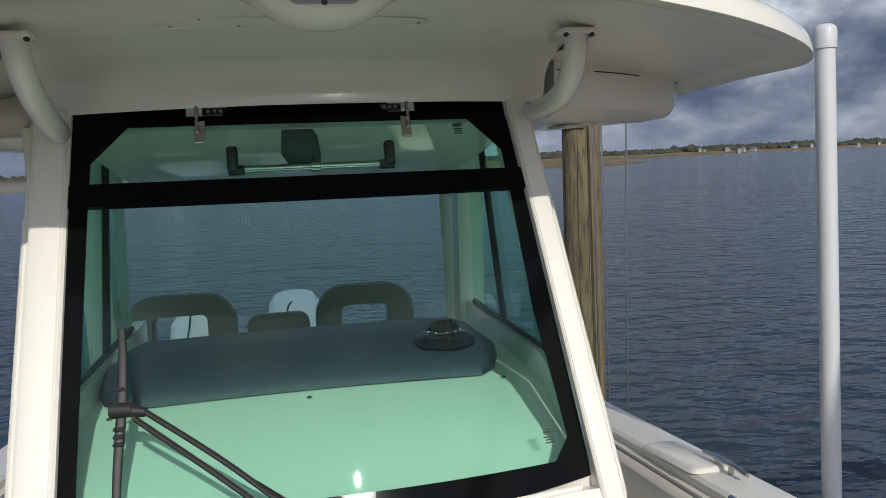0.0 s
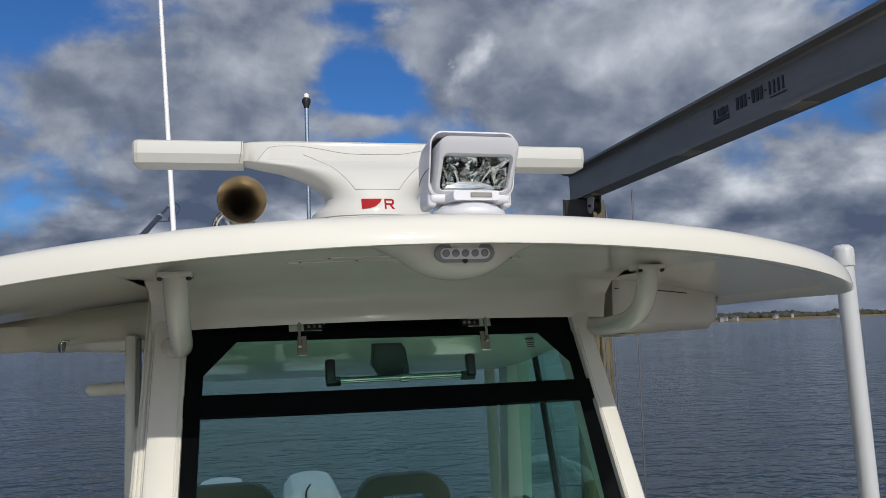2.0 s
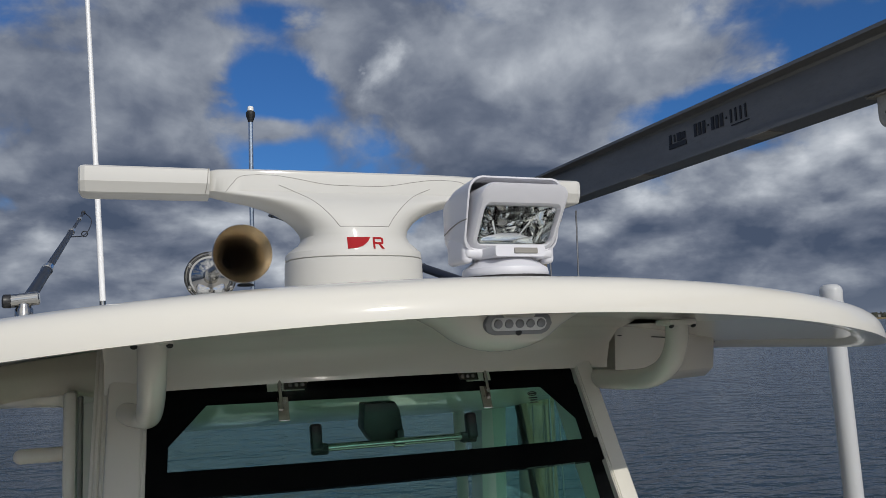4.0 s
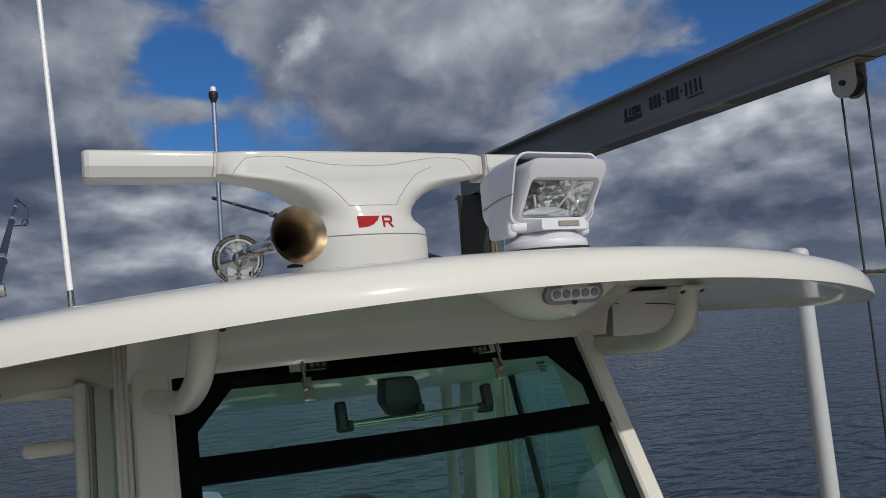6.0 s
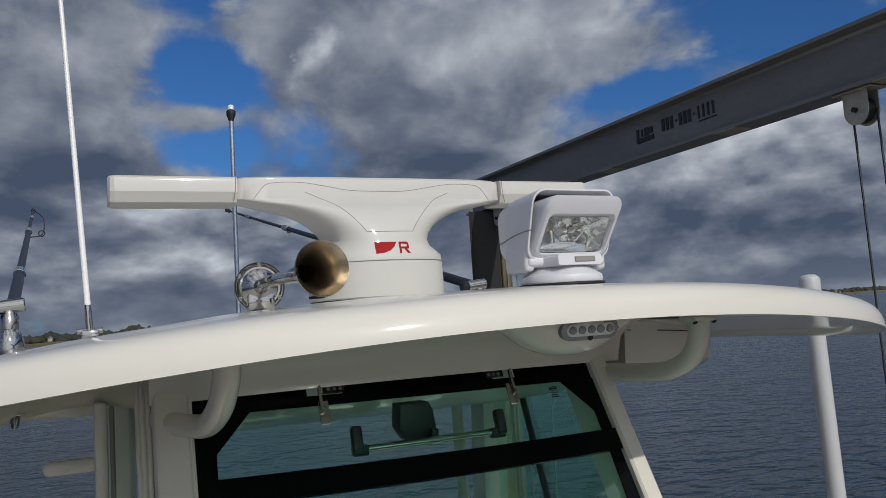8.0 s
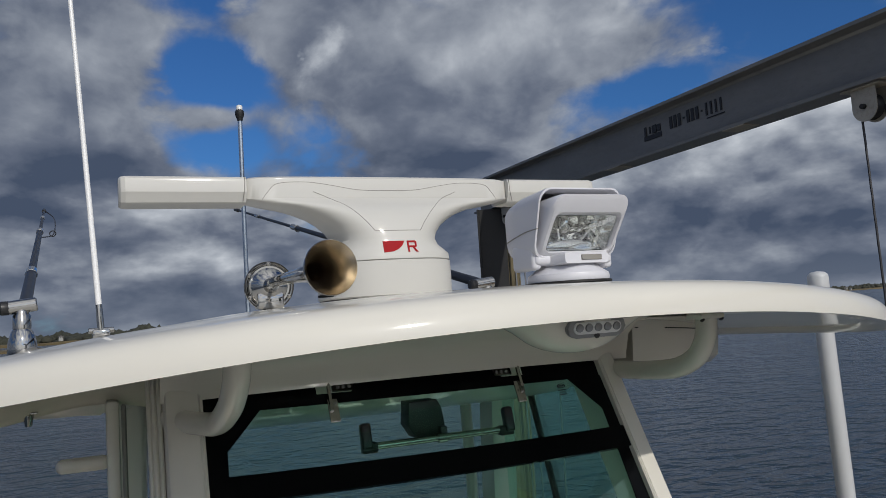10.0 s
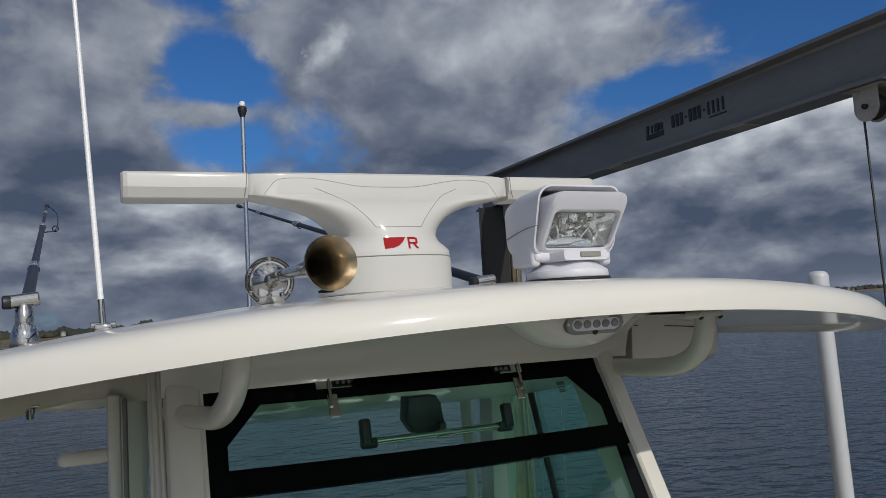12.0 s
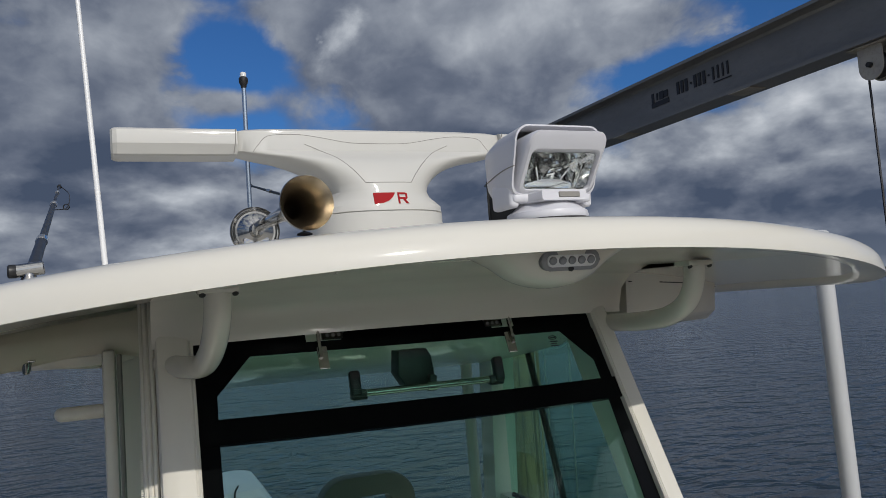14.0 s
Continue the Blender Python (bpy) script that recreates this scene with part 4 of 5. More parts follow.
patch(bm, [(0.482, 0.140), (right(0.14), 0.140), (right(0.2), 0.196), (0.484, 0.196)], 2, 2)
part("vent_border", bm, "frit", ws, "black border of the upper vent")
bm = B()
patch(bm, [(WL - 0.006, 0.196), (right(0.2) + 0.008, 0.196), (right(0.25) + 0.008, 0.252), (WL - 0.006, 0.252)], 26, 2, -0.006, 0.010)
part("cross_bar", bm, "frit", ws, "black cross bar between the panes")
bm = B()
patch(bm, [(WL, 0.252), (-0.494, 0.252), (-0.503, 0.875), (-0.539, 0.875)], 2, 8)
patch(bm, [(0.486, 0.252), (right(0.25), 0.252), (right(0.56), 0.56), (0.491, 0.56)], 2, 5)
patch(bm, [(0.491, 0.56), (right(0.56), 0.56), (right(0.86), 0.86), (0.521, 0.86)], 2, 5)
patch(bm, [(-0.539, 0.875), (-0.503, 0.875), (-0.470, 0.908), (-0.539, 0.908)], 3, 2)
patch(bm, [(0.521, 0.86), (right(0.86), 0.86), (right(0.9), 0.908), (0.482, 0.908)], 3, 2)
for k in range(16):
    a, b = -0.539 + 1.100 * k / 16, -0.539 + 1.100 * (k + 1) / 16
    va, vb = (0.953 + 0.024 * (1 - (u / 0.55) ** 2) for u in (a, b))
    patch(bm, [(a, 0.908), (b, 0.908), (b, vb), (a, va)], 2, 2)
bmesh.ops.remove_doubles(bm, verts=bm.verts[:], dist=1e-5)
part("lower_border", bm, "frit", ws, "black border of the lower pane")

for x, s in ((-0.252, 1), (0.250, -1)):
    bm = B()
    g0, g1 = G(x, 0.040, 0.006), G(x, 0.100, 0.006)
    mid = (g0 + g1) / 2
    rot = Matrix.Rotation(radians(-26.1), 4, "X")
    box(bm, mid + Vector((s * 0.006, -0.004, 0.0)), (0.025, 0.006, 0.058), 0.003, 2, rot)
    hg = part("hinge", bm, "stainless", ws, "stainless vent hinge")
    bm = B()
    sweep(bm, [mid + Vector((0, -0.010, 0.0)), G(x, 0.02, 0.020), G(x, -0.008, 0.026), G(x, -0.022, 0.024)], 0.0062, 8, 4, 0.8)
    part("strap", bm, "stainless", hg)
    for k in (0.022, -0.02):
        bm = B()
        screw(bm, mid + Vector((s * 0.006, -0.0085, k * 0.8)) + Vector((0, -k * 0.5, 0)), (0, -0.90, 0.44), 0.0045)
        part("screw", bm, "seam", hg)
    bm = B()
    patch(bm, [(x + s * 0.012, 0.004), (x + s * 0.066, 0.004), (x + s * 0.062, 0.022), (x + s * 0.012, 0.022)], 3, 2, -0.001, 0.005)
    leaf = part("hinge_leaf", bm, "stainless", ws)
    for k in (0.026, 0.040, 0.054):
        bm = B()
        screw(bm, G(x + s * k, 0.013, 0.0052), (0, -0.90, 0.44), 0.0048)
        part("screw", bm, "seam", leaf)

# maker's stamps that cannot be read
for u, v, c in ((0.377, 0.066, "marking"), (0.477, 0.842, "marking")):
    bm = B()
    t = bmesh.new()
    for k in range(20):
        a0, a1 = math.tau * k / 20, math.tau * (k + 1) / 20
        vs = [t.verts.new(G(u + r * math.cos(a), v + 0.45 * r * math.sin(a), o)) for o in (-0.0015, 0.0) for a, r in ((a0, 0.013), (a1, 0.013), (a1, 0.010), (a0, 0.010))]
        t.faces.new(vs[4:])
        t.faces.new(vs[:4][::-1])
    join(bm, t)
    patch(bm, [(u - 0.008, v - 0.002), (u + 0.008, v - 0.002), (u + 0.008, v + 0.002), (u - 0.008, v + 0.002)], 2, 1, -0.0015, 0.0)
    for k in range(3):
        w = (0.012, 0.009, 0.011)[k]
        patch(bm, [(u - w, v + 0.010 + k * 0.006), (u + w, v + 0.010 + k * 0.006), (u + w, v + 0.0125 + k * 0.006), (u - w, v + 0.0125 + k * 0.006)], 2, 1, -0.0015, 0.0)
    part("glass_stamp", bm, c, ws, "small dark stamp of unreadable lines")

# vent opener behind the upper pane
vo = thing("vent_opener", (0.01, 0.0, 2.36), "black and stainless vent opener bar behind the upper pane", "window opener")
K0, K1 = Vector((-0.174, 0.030, 2.302)), Vector((0.196, 0.030, 2.302))
bm = B()
rod(bm, K0, K1, 0.0085)
part("bar", bm, "stainless", vo, "round stainless bar")
for k, s in ((K0, -1), (K1, 1)):
    bm = B()
    box(bm, k + Vector((s * 0.002, -0.002, 0.024)), (0.026, 0.024, 0.062), 0.007, 3, Matrix.Rotation(radians(-14), 4, "X"))
    box(bm, k + Vector((-s * 0.006, 0, -0.002)), (0.038, 0.024, 0.024), 0.004)
    part("grip", bm, "black_plastic", vo, "black rubber grip")
bm = B()
rod(bm, (0.004, 0.030, 2.302), (0.030, 0.030, 2.302), 0.0125)
part("collar", bm, "stainless", vo)
bm = B()
slab(bm, [(-0.036, 0.038), (0.030, 0.038), (0.040, 0.022), (0.046, -0.02), (0.02, -0.042), (-0.022, -0.040), (-0.040, -0.012)], 0.05, facing((-0.018, 0.100, 2.350)) @ Matrix.Scale(1.12, 4), 0.004)
part("motor", bm, "black_plastic", vo, "black wiper motor housing")
bm = B()
box(bm, (0.022, 0.050, 2.318), (0.018, 0.05, 0.022), 0.004)
part("link", bm, "black_plastic", vo)

# wiper
wp = thing("wiper", (0.02, -0.56, 1.60), "black pantograph windscreen wiper parked over the glass", "wiper")
P = lambda u, v, o=0.03: G(u, v, o)
bm = B()
sweep(bm, [P(-0.415, 0.535, .014), P(-0.411, 0.60, .017), P(-0.412, 0.70, .019), P(-0.420, 0.83, .017), P(-0.423, 0.935, .013)], lambda t: 0.0105 - 0.003 * abs(2 * t - 1), 8, 5, 0.8)
bl = part("blade", bm, "rubber", wp, "black rubber blade")
for f in (0.665, 0.745, 0.760, 0.775):
    bm = B()
    box(bm, P(-0.416, f, .025), (0.022, 0.012, 0.007), 0.002, 1)
    part("clip", bm, "black_plastic", bl)
bm = B()
box(bm, P(-0.423, 0.935, .014), (0.020, 0.014, 0.020), 0.004, 2)
part("end_cap", bm, "seam", bl, "grey blade end cap")
bm = B()
rod(bm, P(-0.432, 0.708, .026), P(-0.385, 0.708, .028), 0.017, 0.014)
rod(bm, P(-0.405, 0.708, .028), P(-0.362, 0.714, .028), 0.014, 0.010)
part("blade_holder", bm, "rubber", wp, "black blade holder")
E1, E2 = P(-0.005, 1.000, .030), P(-0.065, 0.985, .028)
for a, b, d in ((P(-0.366, 0.712, .030), P(-0.20, 0.832, .034), E1), (P(-0.385, 0.726, .026), P(-0.20, 0.868, .028), E2)):
    bm = B()
    sweep(bm, [a, b, d], 0.0062, 8, 6)
    part("arm", bm, "rubber", wp, "thin black arm")
bm = B()
sweep(bm, [P(-0.155, 0.868, .034), P(-0.09, 0.920, .038), P(-0.03, 0.970, .040), P(0.020, 1.010, .038)], lambda t: 0.008 + 0.014 * t, 10, 6, 0.7)
part("arm_head", bm, "rubber", wp, "broad black arm head")
bm = B()
lathe(bm, [(0, 0), (0.028, 0), (0.028, 0.034), (0.020, 0.046), (0, 0.048)], Matrix.Translation(P(0.018, 1.012, .0)) @ turn_to((0, -0.90, 0.44)), 22)
part("pivot", bm, "black_plastic", wp)
bm = B()
rod(bm, P(0.00, 0.985, .030), P(0.125, 1.015, .024), 0.0055)
part("washer_jet", bm, "black_plastic", wp)

# ---------------------------------------------------------------- cabin frame
cb = thing("cabin_frame", (0, 0.2, 0.5), "white moulded console cabin with raked corner posts and side windows", "boat cabin")
DV = Vector((0, -0.4403, -0.8979))


def rake(v):
    """The line of the corner posts, raked to the foot of the glass and steeper below."""
    return 0.098 - 0.4403 * min(v, 1.0) - 0.10 * max(0.0, v - 1.0), 2.452 - 0.8979 * v


def post(s, inner_t, inner_b, wide):
    """A raked corner post with a rounded face, and the curtain track beside it."""
    loops = []
    for v in (-0.155, 0.0, 0.2, 0.5, 0.8, 1.0, 1.25, 1.8):
        xi = inner_t + (inner_b - inner_t) * v / 0.96
        y, z = rake(v)
        sec = [(a * wide / 0.092, q) for a, q in ((0.0, -0.004), (0.002, -0.015), (0.008, -0.019), (0.012, -0.0165), (0.016, -0.0195), (0.048, -0.0215), (0.080, -0.0195), (0.088, -0.015), (0.092, -0.004), (0.092, 0.14), (0.0, 0.14), (0.0, 0.05))]
        loops.append([(xi + s * a, y + b * 0.88, z - b * 0.42) for a, b in sec])
    bm = B()
    loft(bm, loops)
    part("corner_post", bm, "gelcoat", cb, angle=28)
    vs = (-0.13, 0.3, 0.6, 0.9, 1.0, 1.3)
    bm = B()
    loops = []
    for v in vs:
        xi = inner_t + (inner_b - inner_t) * v / 0.96
        y, z = rake(v)
        loops.append([(xi + s * a, y + q, z - 0.02) for a, q in ((wide + 0.002, 0.055), (wide + 0.032, 0.065), (wide + 0.032, 0.10), (wide + 0.002, 0.10))])
    loft(bm, loops)
    part("track_plate", bm, "cream_plastic", cb, "cream plate behind the curtain track", angle=30)
    for k, (o, w) in enumerate(((wide + 0.006, 0.010), (wide + 0.017, 0.011), (wide + 0.027, 0.009))):
        bm = B()
        sweep(bm, [(inner_t + (inner_b - inner_t) * v / 0.96 + s * o, rake(v)[0] + 0.048 + 0.008 * k, rake(v)[1] - 0.02) for v in vs], w / 2 + 0.001, 8, 4, 1.3)
        part("curtain_track", bm, "cream_plastic", cb, "ridged cream curtain track")
    bm = B()
    for i in range(230):
        v = 0.25 + i * 0.0049
        xi = inner_t + (inner_b - inner_t) * v / 0.96
        box(bm, (xi + s * (wide + 0.0355), rake(v)[0] + 0.07, rake(v)[1] - 0.02), (0.0045, 0.006, 0.0027))
    tagged(part("zip_teeth", bm, "cream_plastic", cb, "row of pale zip teeth"), kind="stuff")


post(-1, -0.531, -0.541, 0.082)
post(1, 0.511, 0.568, 0.056)
# header over the glass
bm = B()
loops = []
for i in range(21):
    u = -0.56 + 1.12 * i / 20
    g = G(max(-0.53, min(0.53, u)), 0.0)
    z1 = 2.535 + lean(u) * 0.3
    loops.append([(u, g.y + 0.004, g.z + 0.003), (u, g.y + 0.03, g.z + 0.045), (u, g.y + 0.03, z1), (u, g.y + 0.10, z1), (u, g.y + 0.10, g.z - 0.01)])
loft(bm, loops)
part("header", bm, "gelcoat", cb, "cream header over the glass", angle=50)
bm = B()
loft(bm, [[(-0.545, y, zb), (0.545, y, zb), (0.545, y, 2.55), (-0.545, y, 2.55)] for y, zb in ((0.16, 2.40), (0.30, 2.352), (0.62, 2.302), (0.86, 2.272), (0.94, 2.264), (0.97, 2.272), (0.985, 2.30))])
part("headliner", bm, "gelcoat", cb, "smooth white headliner over the helm", angle=50)
# console front below the glass
bm = B()
loops = []
for i in range(21):
    u = -0.60 + 1.20 * i / 20
    g = G(max(-0.53, min(0.53, u)), 0.972)
    loops.append([(u, g.y - 0.012, g.z - 0.002), (u, g.y - 0.030, g.z - 0.03), (u, g.y - 0.055, g.z - 0.24), (u, g.y - 0.07, 0.47), (u, g.y + 0.06, 0.47), (u, g.y + 0.06, g.z - 0.02)])
loft(bm, loops)
part("console_front", bm, "gelcoat", cb, "white console front under the windscreen", angle=40)
bm = B()
sweep(bm, [G(u, 0.972, 0.006) for u in [-0.53 + 1.06 * i / 16 for i in range(17)]], 0.0075, 8, 1)
part("glass_gasket", bm, "cream_plastic", cb, "cream rubber glass gasket")
for p in ((0.530, -0.40, 1.505),):
    bm = B()
    screw(bm, (p[0], G(0.53, 0.972).y - 0.046, p[2]), (0, -1, 0.1), 0.009)
    part("bolt", bm, "stainless", cb)
# dash top
bm = B()
loops = []
for i in range(17):
    u = -0.57 + 1.14 * i / 16
    g = G(max(-0.5, min(0.5, u)), 0.93)
    loops.append([(u, g.y + 0.02, g.z - 0.02), (u, 0.0, 1.728), (u, 0.62, 1.748), (u, 0.62, 1.2), (u, g.y + 0.02, 1.2)])
loft(bm, loops)
part("dash_top", bm, "gelcoat", cb, "smooth white dash top", angle=40)
for u, y in ((-0.033, 0.045), (-0.50, 0.03), (0.47, 0.05)):
    bm = B()
    lathe(bm, [(0.0075, 0), (0.007, 0.004), (0, 0.005)], Matrix.Translation((u, y - 0.005, 1.7285)), 12)
    part("snap", bm, "stainless", cb)
# side walls, windows and rear pillars
for s in (-1, 1):
    X = s * 0.578
    bm = B()
    loft(bm, [[(X - 0.02 * s, y, 0.47), (X + 0.02 * s, y, 0.47), (X + 0.02 * s, y, z), (X - 0.02 * s, y, z)] for y, z in ((-0.26, 1.70), (0.0, 1.80), (0.95, 1.80))])
    part("side_wall", bm, "gelcoat", cb, angle=30)
    bm = B()
    loft(bm, [[(X - 0.004, y0, z), (X + 0.004, y0, z), (X + 0.004, y1, z), (X - 0.004, y1, z)] for z, y0, y1 in ((1.80, -0.17, 0.78), (2.46, 0.24, 0.80))])
    part("side_pane", bm, "tinted_glass", cb, "green tinted side pane")
    bm = B()
    sweep(bm, [(X - s * .006, 0.245, 2.46), (X - s * .006, -0.15, 1.81), (X - s * .006, 0.76, 1.81)], 0.0085, 8, 0)
    part("pane_seal", bm, "rubber", cb, "black window seal")
    bm = B()
    sweep(bm, [(X - s * .006, 0.625, 2.44), (X - s * .006, 0.50, 2.12), (X - s * .006, 0.385, 1.81)], 0.011, 8, 4)
    part("pane_divider", bm, "rubber", cb, "black upright divider between side panes")
    X += -0.12 if s < 0 else 0.02
    bm = B()
    loft(bm, [[(X - s * 0.06, y, z), (X + s * 0.03, y, z), (X + s * 0.03, y + 0.10, z), (X - s * 0.06, y + 0.10, z)] for z, y in ((1.25, 0.86), (1.8, 0.84), (2.3, 0.80), (2.56, 0.76))])
    part("rear_pillar", bm, "gelcoat", cb, "white rear pillar", angle=30)
    bm = B()
    sweep(bm, [(X - s * 0.05, 1.02, 1.2), (X - s * 0.06, 1.02, 2.0), (X - s * 0.08, 1.0, 2.54)], 0.022, 12, 4)
    part("roof_tube", bm, "gelcoat", cb, "white roof support tube")
# starboard-side frame with its short grab bar
bm = B()
box(bm, (-0.715, 0.42, 1.95), (0.032, 0.10, 0.98), 0.010, 2)
part("door_frame", bm, "cream_plastic", cb, "cream side door frame")
bm = B()
box(bm, (-0.690, 0.36, 1.95), (0.012, 0.02, 0.96), 0.004, 1)
part("door_seal", bm, "seam", cb, "dark door seal")
bm = B()
box(bm, (-0.785, 0.44, 2.285), (0.125, 0.035, 0.036), 0.016, 3)
part("grab_bar", bm, "cream_plastic", cb, "stubby cream grab bar")

# curved grab tubes between top and posts
TUBES = (((-0.517, -0.352, 2.556), (-0.517, -0.330, 2.508), (-0.519, -0.270, 2.462), (-0.523, -0.180, 2.427), (-0.529, -0.090, 2.408), (-0.545, 0.0, 2.401), (-0.580, 0.08, 2.403), (-0.598, 0.14, 2.405)),
         ((0.554, -0.318, 2.558), (0.554, -0.310, 2.508), (0.554, -0.276, 2.462), (0.557, -0.200, 2.432), (0.566, -0.08, 2.420), (0.575, 0.05, 2.416), (0.560, 0.16, 2.416)))
for path in TUBES:
    x, y, z = path[0]
    t = thing("grab_handle", (x, y, 2.54), "curved cream tube handle from hardtop to corner post", "handle", "grab handles")
    bm = B()
    sweep(bm, path, 0.0245, 18, 6)
    part("tube", bm, "gelcoat", t)
    bm = B()
    box(bm, (x, y + 0.004, 2.5765 + lean(x)), (0.070, 0.056, 0.014), 0.005, 2)
    fl = part("flange", bm, "gelcoat", t)
    for k in (-1, 1):
        bm = B()
        screw(bm, (x + k * 0.028, y - 0.018, 2.569 + lean(x)), (0, -0.6, -0.8), 0.006)
        part("screw", bm, "gap", fl, "dark screw recess")

# storage pods under the top beside the cabin
for s in (-1, 1):
    t = thing("overhead_pod", (s * 0.85, 0.7, 2.50), "cream moulded overhead pod under the hardtop" if s > 0 else "cream overhead pod with a sagging canvas cover", "storage pod", "overhead pods")
    bm = B()
    loops = []
    back = 0.42 if s < 0 else 0.0
    for x, zb, yf in ((0.655, 2.402, 0.10), (0.70, 2.393, 0.08), (0.85, 2.390, 0.11), (1.02, 2.392, 0.16), (1.07, 2.404, 0.22)):
        zt, yf = 2.585 + lean(s * x), yf + back
        loops.append([(s * x, yf, zt), (s * x, yf + 0.010, zb + 0.030), (s * x, yf + 0.05, zb + 0.004), (s * x, yf + 0.2, zb), (s * x, 1.3, zb + 0.02), (s * x, 1.36, zt)])
    loft(bm, loops)
    part("pod_body", bm, "gelcoat", t, angle=40)
    bm = B()
    sweep(bm, [(s * x, y + back, 2.545 + lean(s * x) * 0.6) for x, y in ((0.66, 0.096), (0.85, 0.107), (1.065, 0.211))], 0.0016, 6, 4)
    part("lid_seam", bm, "gap", t)
    bm = B()
    box(bm, (s * 0.84, 0.34 + back, 2.3925), (0.20, 0.16, 0.010), 0.005, 2, Matrix.Rotation(radians(-s * 4), 4, "Y"))
    part("pull_recess", bm, "cream_plastic", t)
    if s < 0:
        bm = B()
        grid = []
        for i in range(25):
            x = -0.628 - 0.53 * i / 24
            zb = 2.412 + 0.018 * math.sin((x + 0.2) * 9) + 0.05 * max(0, (-x - 0.95)) - 0.10 * max(0, (x + 0.72))
            y = 0.42 + 0.05 * math.sin(x * 14)
            grid.append([(x, y - 0.03, 2.572 + lean(x)), (x, y - 0.055, 2.52 + lean(x) * .6), (x, y - 0.06, 2.47), (x, y - 0.045, zb + 0.014), (x, y - 0.02, zb), (x, y + 0.01, zb + 0.01), (x, y + 0.02, 2.56 + lean(x))])
        loft(bm, grid)
        part("canvas_cover", bm, "canvas", t, "sagging cream canvas cover", angle=60)
        bm = B()
        rod(bm, (-0.90, 0.385, 2.425), (-0.90, 0.385, 2.397), 0.012, 0.008, 12)
        box(bm, (-0.90, 0.385, 2.428), (0.042, 0.02, 0.006), 0.002, 1)
        part("turn_button", bm, "stainless", t, "small turn button")

# ---------------------------------------------------------------- inside the cabin
bm = B()
loops = []
for i in range(25):
    f = i / 24
    x = -0.575 + 1.085 * f
    r = min(1.0, min(f, 1 - f) * 12) ** 0.5
    yc, hw = 0.300 + 0.03 * math.sin(math.pi * f), 0.05 + 0.19 * r
    h = 0.075 * (0.35 + 0.65 * r)
    loops.append([(x, yc - hw, 1.736), (x, yc - hw + 0.015, 1.742 + h * 0.35), (x, yc - hw * 0.45, 1.742 + h * 0.85), (x, yc, 1.742 + h), (x, yc + hw * 0.8, 1.742 + h * 0.95), (x, yc + hw, 1.742 + h * 0.6), (x, yc + hw, 1.736)])
loft(bm, loops)
single("instrument_pad", bm, "dash_pad", (0, 0.25, 1.74), "dark blue-grey padded instrument hood on the dash", "dashboard", angle=50)

cp = thing("compass", (0.350, 0.225, 1.80), "black domed marine compass on the instrument hood", "compass")
bm = B()
lathe(bm, [(0, 0), (0.090, 0), (0.092, 0.008), (0.080, 0.024), (0.056, 0.036), (0, 0.038)], Matrix.Translation((0.350, 0.225, 1.792)), 32)
part("housing", bm, "frit", cp)
bm = B()
lathe(bm, [(0.048, 0), (0.046, 0.014), (0.038, 0.027), (0.024, 0.036), (0, 0.039)], Matrix.Translation((0.350, 0.225, 1.826)), 28)
part("dome", bm, "frit", cp, "glossy dark dome")
bm = B()
for k in range(5):
    a = radians(200 + 35 * k)
    box(bm, (0.350 + 0.0478 * math.cos(a), 0.225 + 0.0478 * math.sin(a), 1.833), (0.004, 0.003, 0.003))
part("tick_marks", bm, "lamp_white", cp, "pale tick marks")


def seat(x, w, top, y=1.60, hole=True, label=""):
    t = thing("helm_seat", (x, y, 1.0), label, "seat", "helm seats")
    bm = B()
    h = top - 1.15
    outer = [(a, b) for a, b in rrect(w, h, 0.13 if hole else 0.05, 6)]
    if hole:
        inner = [(a, b + h * 0.5 - 0.155 - 0.0) for a, b in rrect(w * 0.46, 0.13, 0.03, 6)]
        loops = []
        for k, dy, grow in ((0, 0.03, -0.012), (0, -0.03, 0.0), (0, -0.05, -0.014)):
            loops.append([(x + a * (1 + grow * 2), y + dy, 1.15 + h / 2 + b * (1 + grow)) for a, b in outer])
        loops.append([(x + a * 1.08, y - 0.05, 1.15 + h / 2 + b) for a, b in inner])
        loops.append([(x + a, y - 0.03, 1.15 + h / 2 + b) for a, b in inner])
        loops.append([(x + a, y + 0.03, 1.15 + h / 2 + b) for a, b in inner])
        loops.append(loops[0])
        loft(bm, loops, caps=False)
        bmesh.ops.remove_doubles(bm, verts=bm.verts[:], dist=1e-5)
    else:
        loft(bm, [[(x + a * k, y + dy, 1.15 + h / 2 + b * k) for a, b in outer] for dy, k in ((0.05, 0.94), (0.03, 1), (-0.03, 1), (-0.05, 0.94))])
    part("backrest", bm, "seat_vinyl", t, "rounded padded backrest", angle=40)
    bm = B()
    box(bm, (x, y - 0.22, 1.08), (w, 0.46, 0.14), 0.04, 3)
    part("cushion", bm, "seat_vinyl", t)
    bm = B()
    rod(bm, (x, y - 0.2, 0.46), (x, y - 0.2, 1.02), 0.05)
    part("pedestal", bm, "stainless", t)


seat(-0.525, 0.47, 1.790, label="cream and olive helm seat with an open headrest")
seat(0.262, 0.44, 1.782, label="cream and olive helm seat with an open headrest")
seat(-0.118, 0.27, 1.672, hole=False, label="smaller olive centre helm seat")


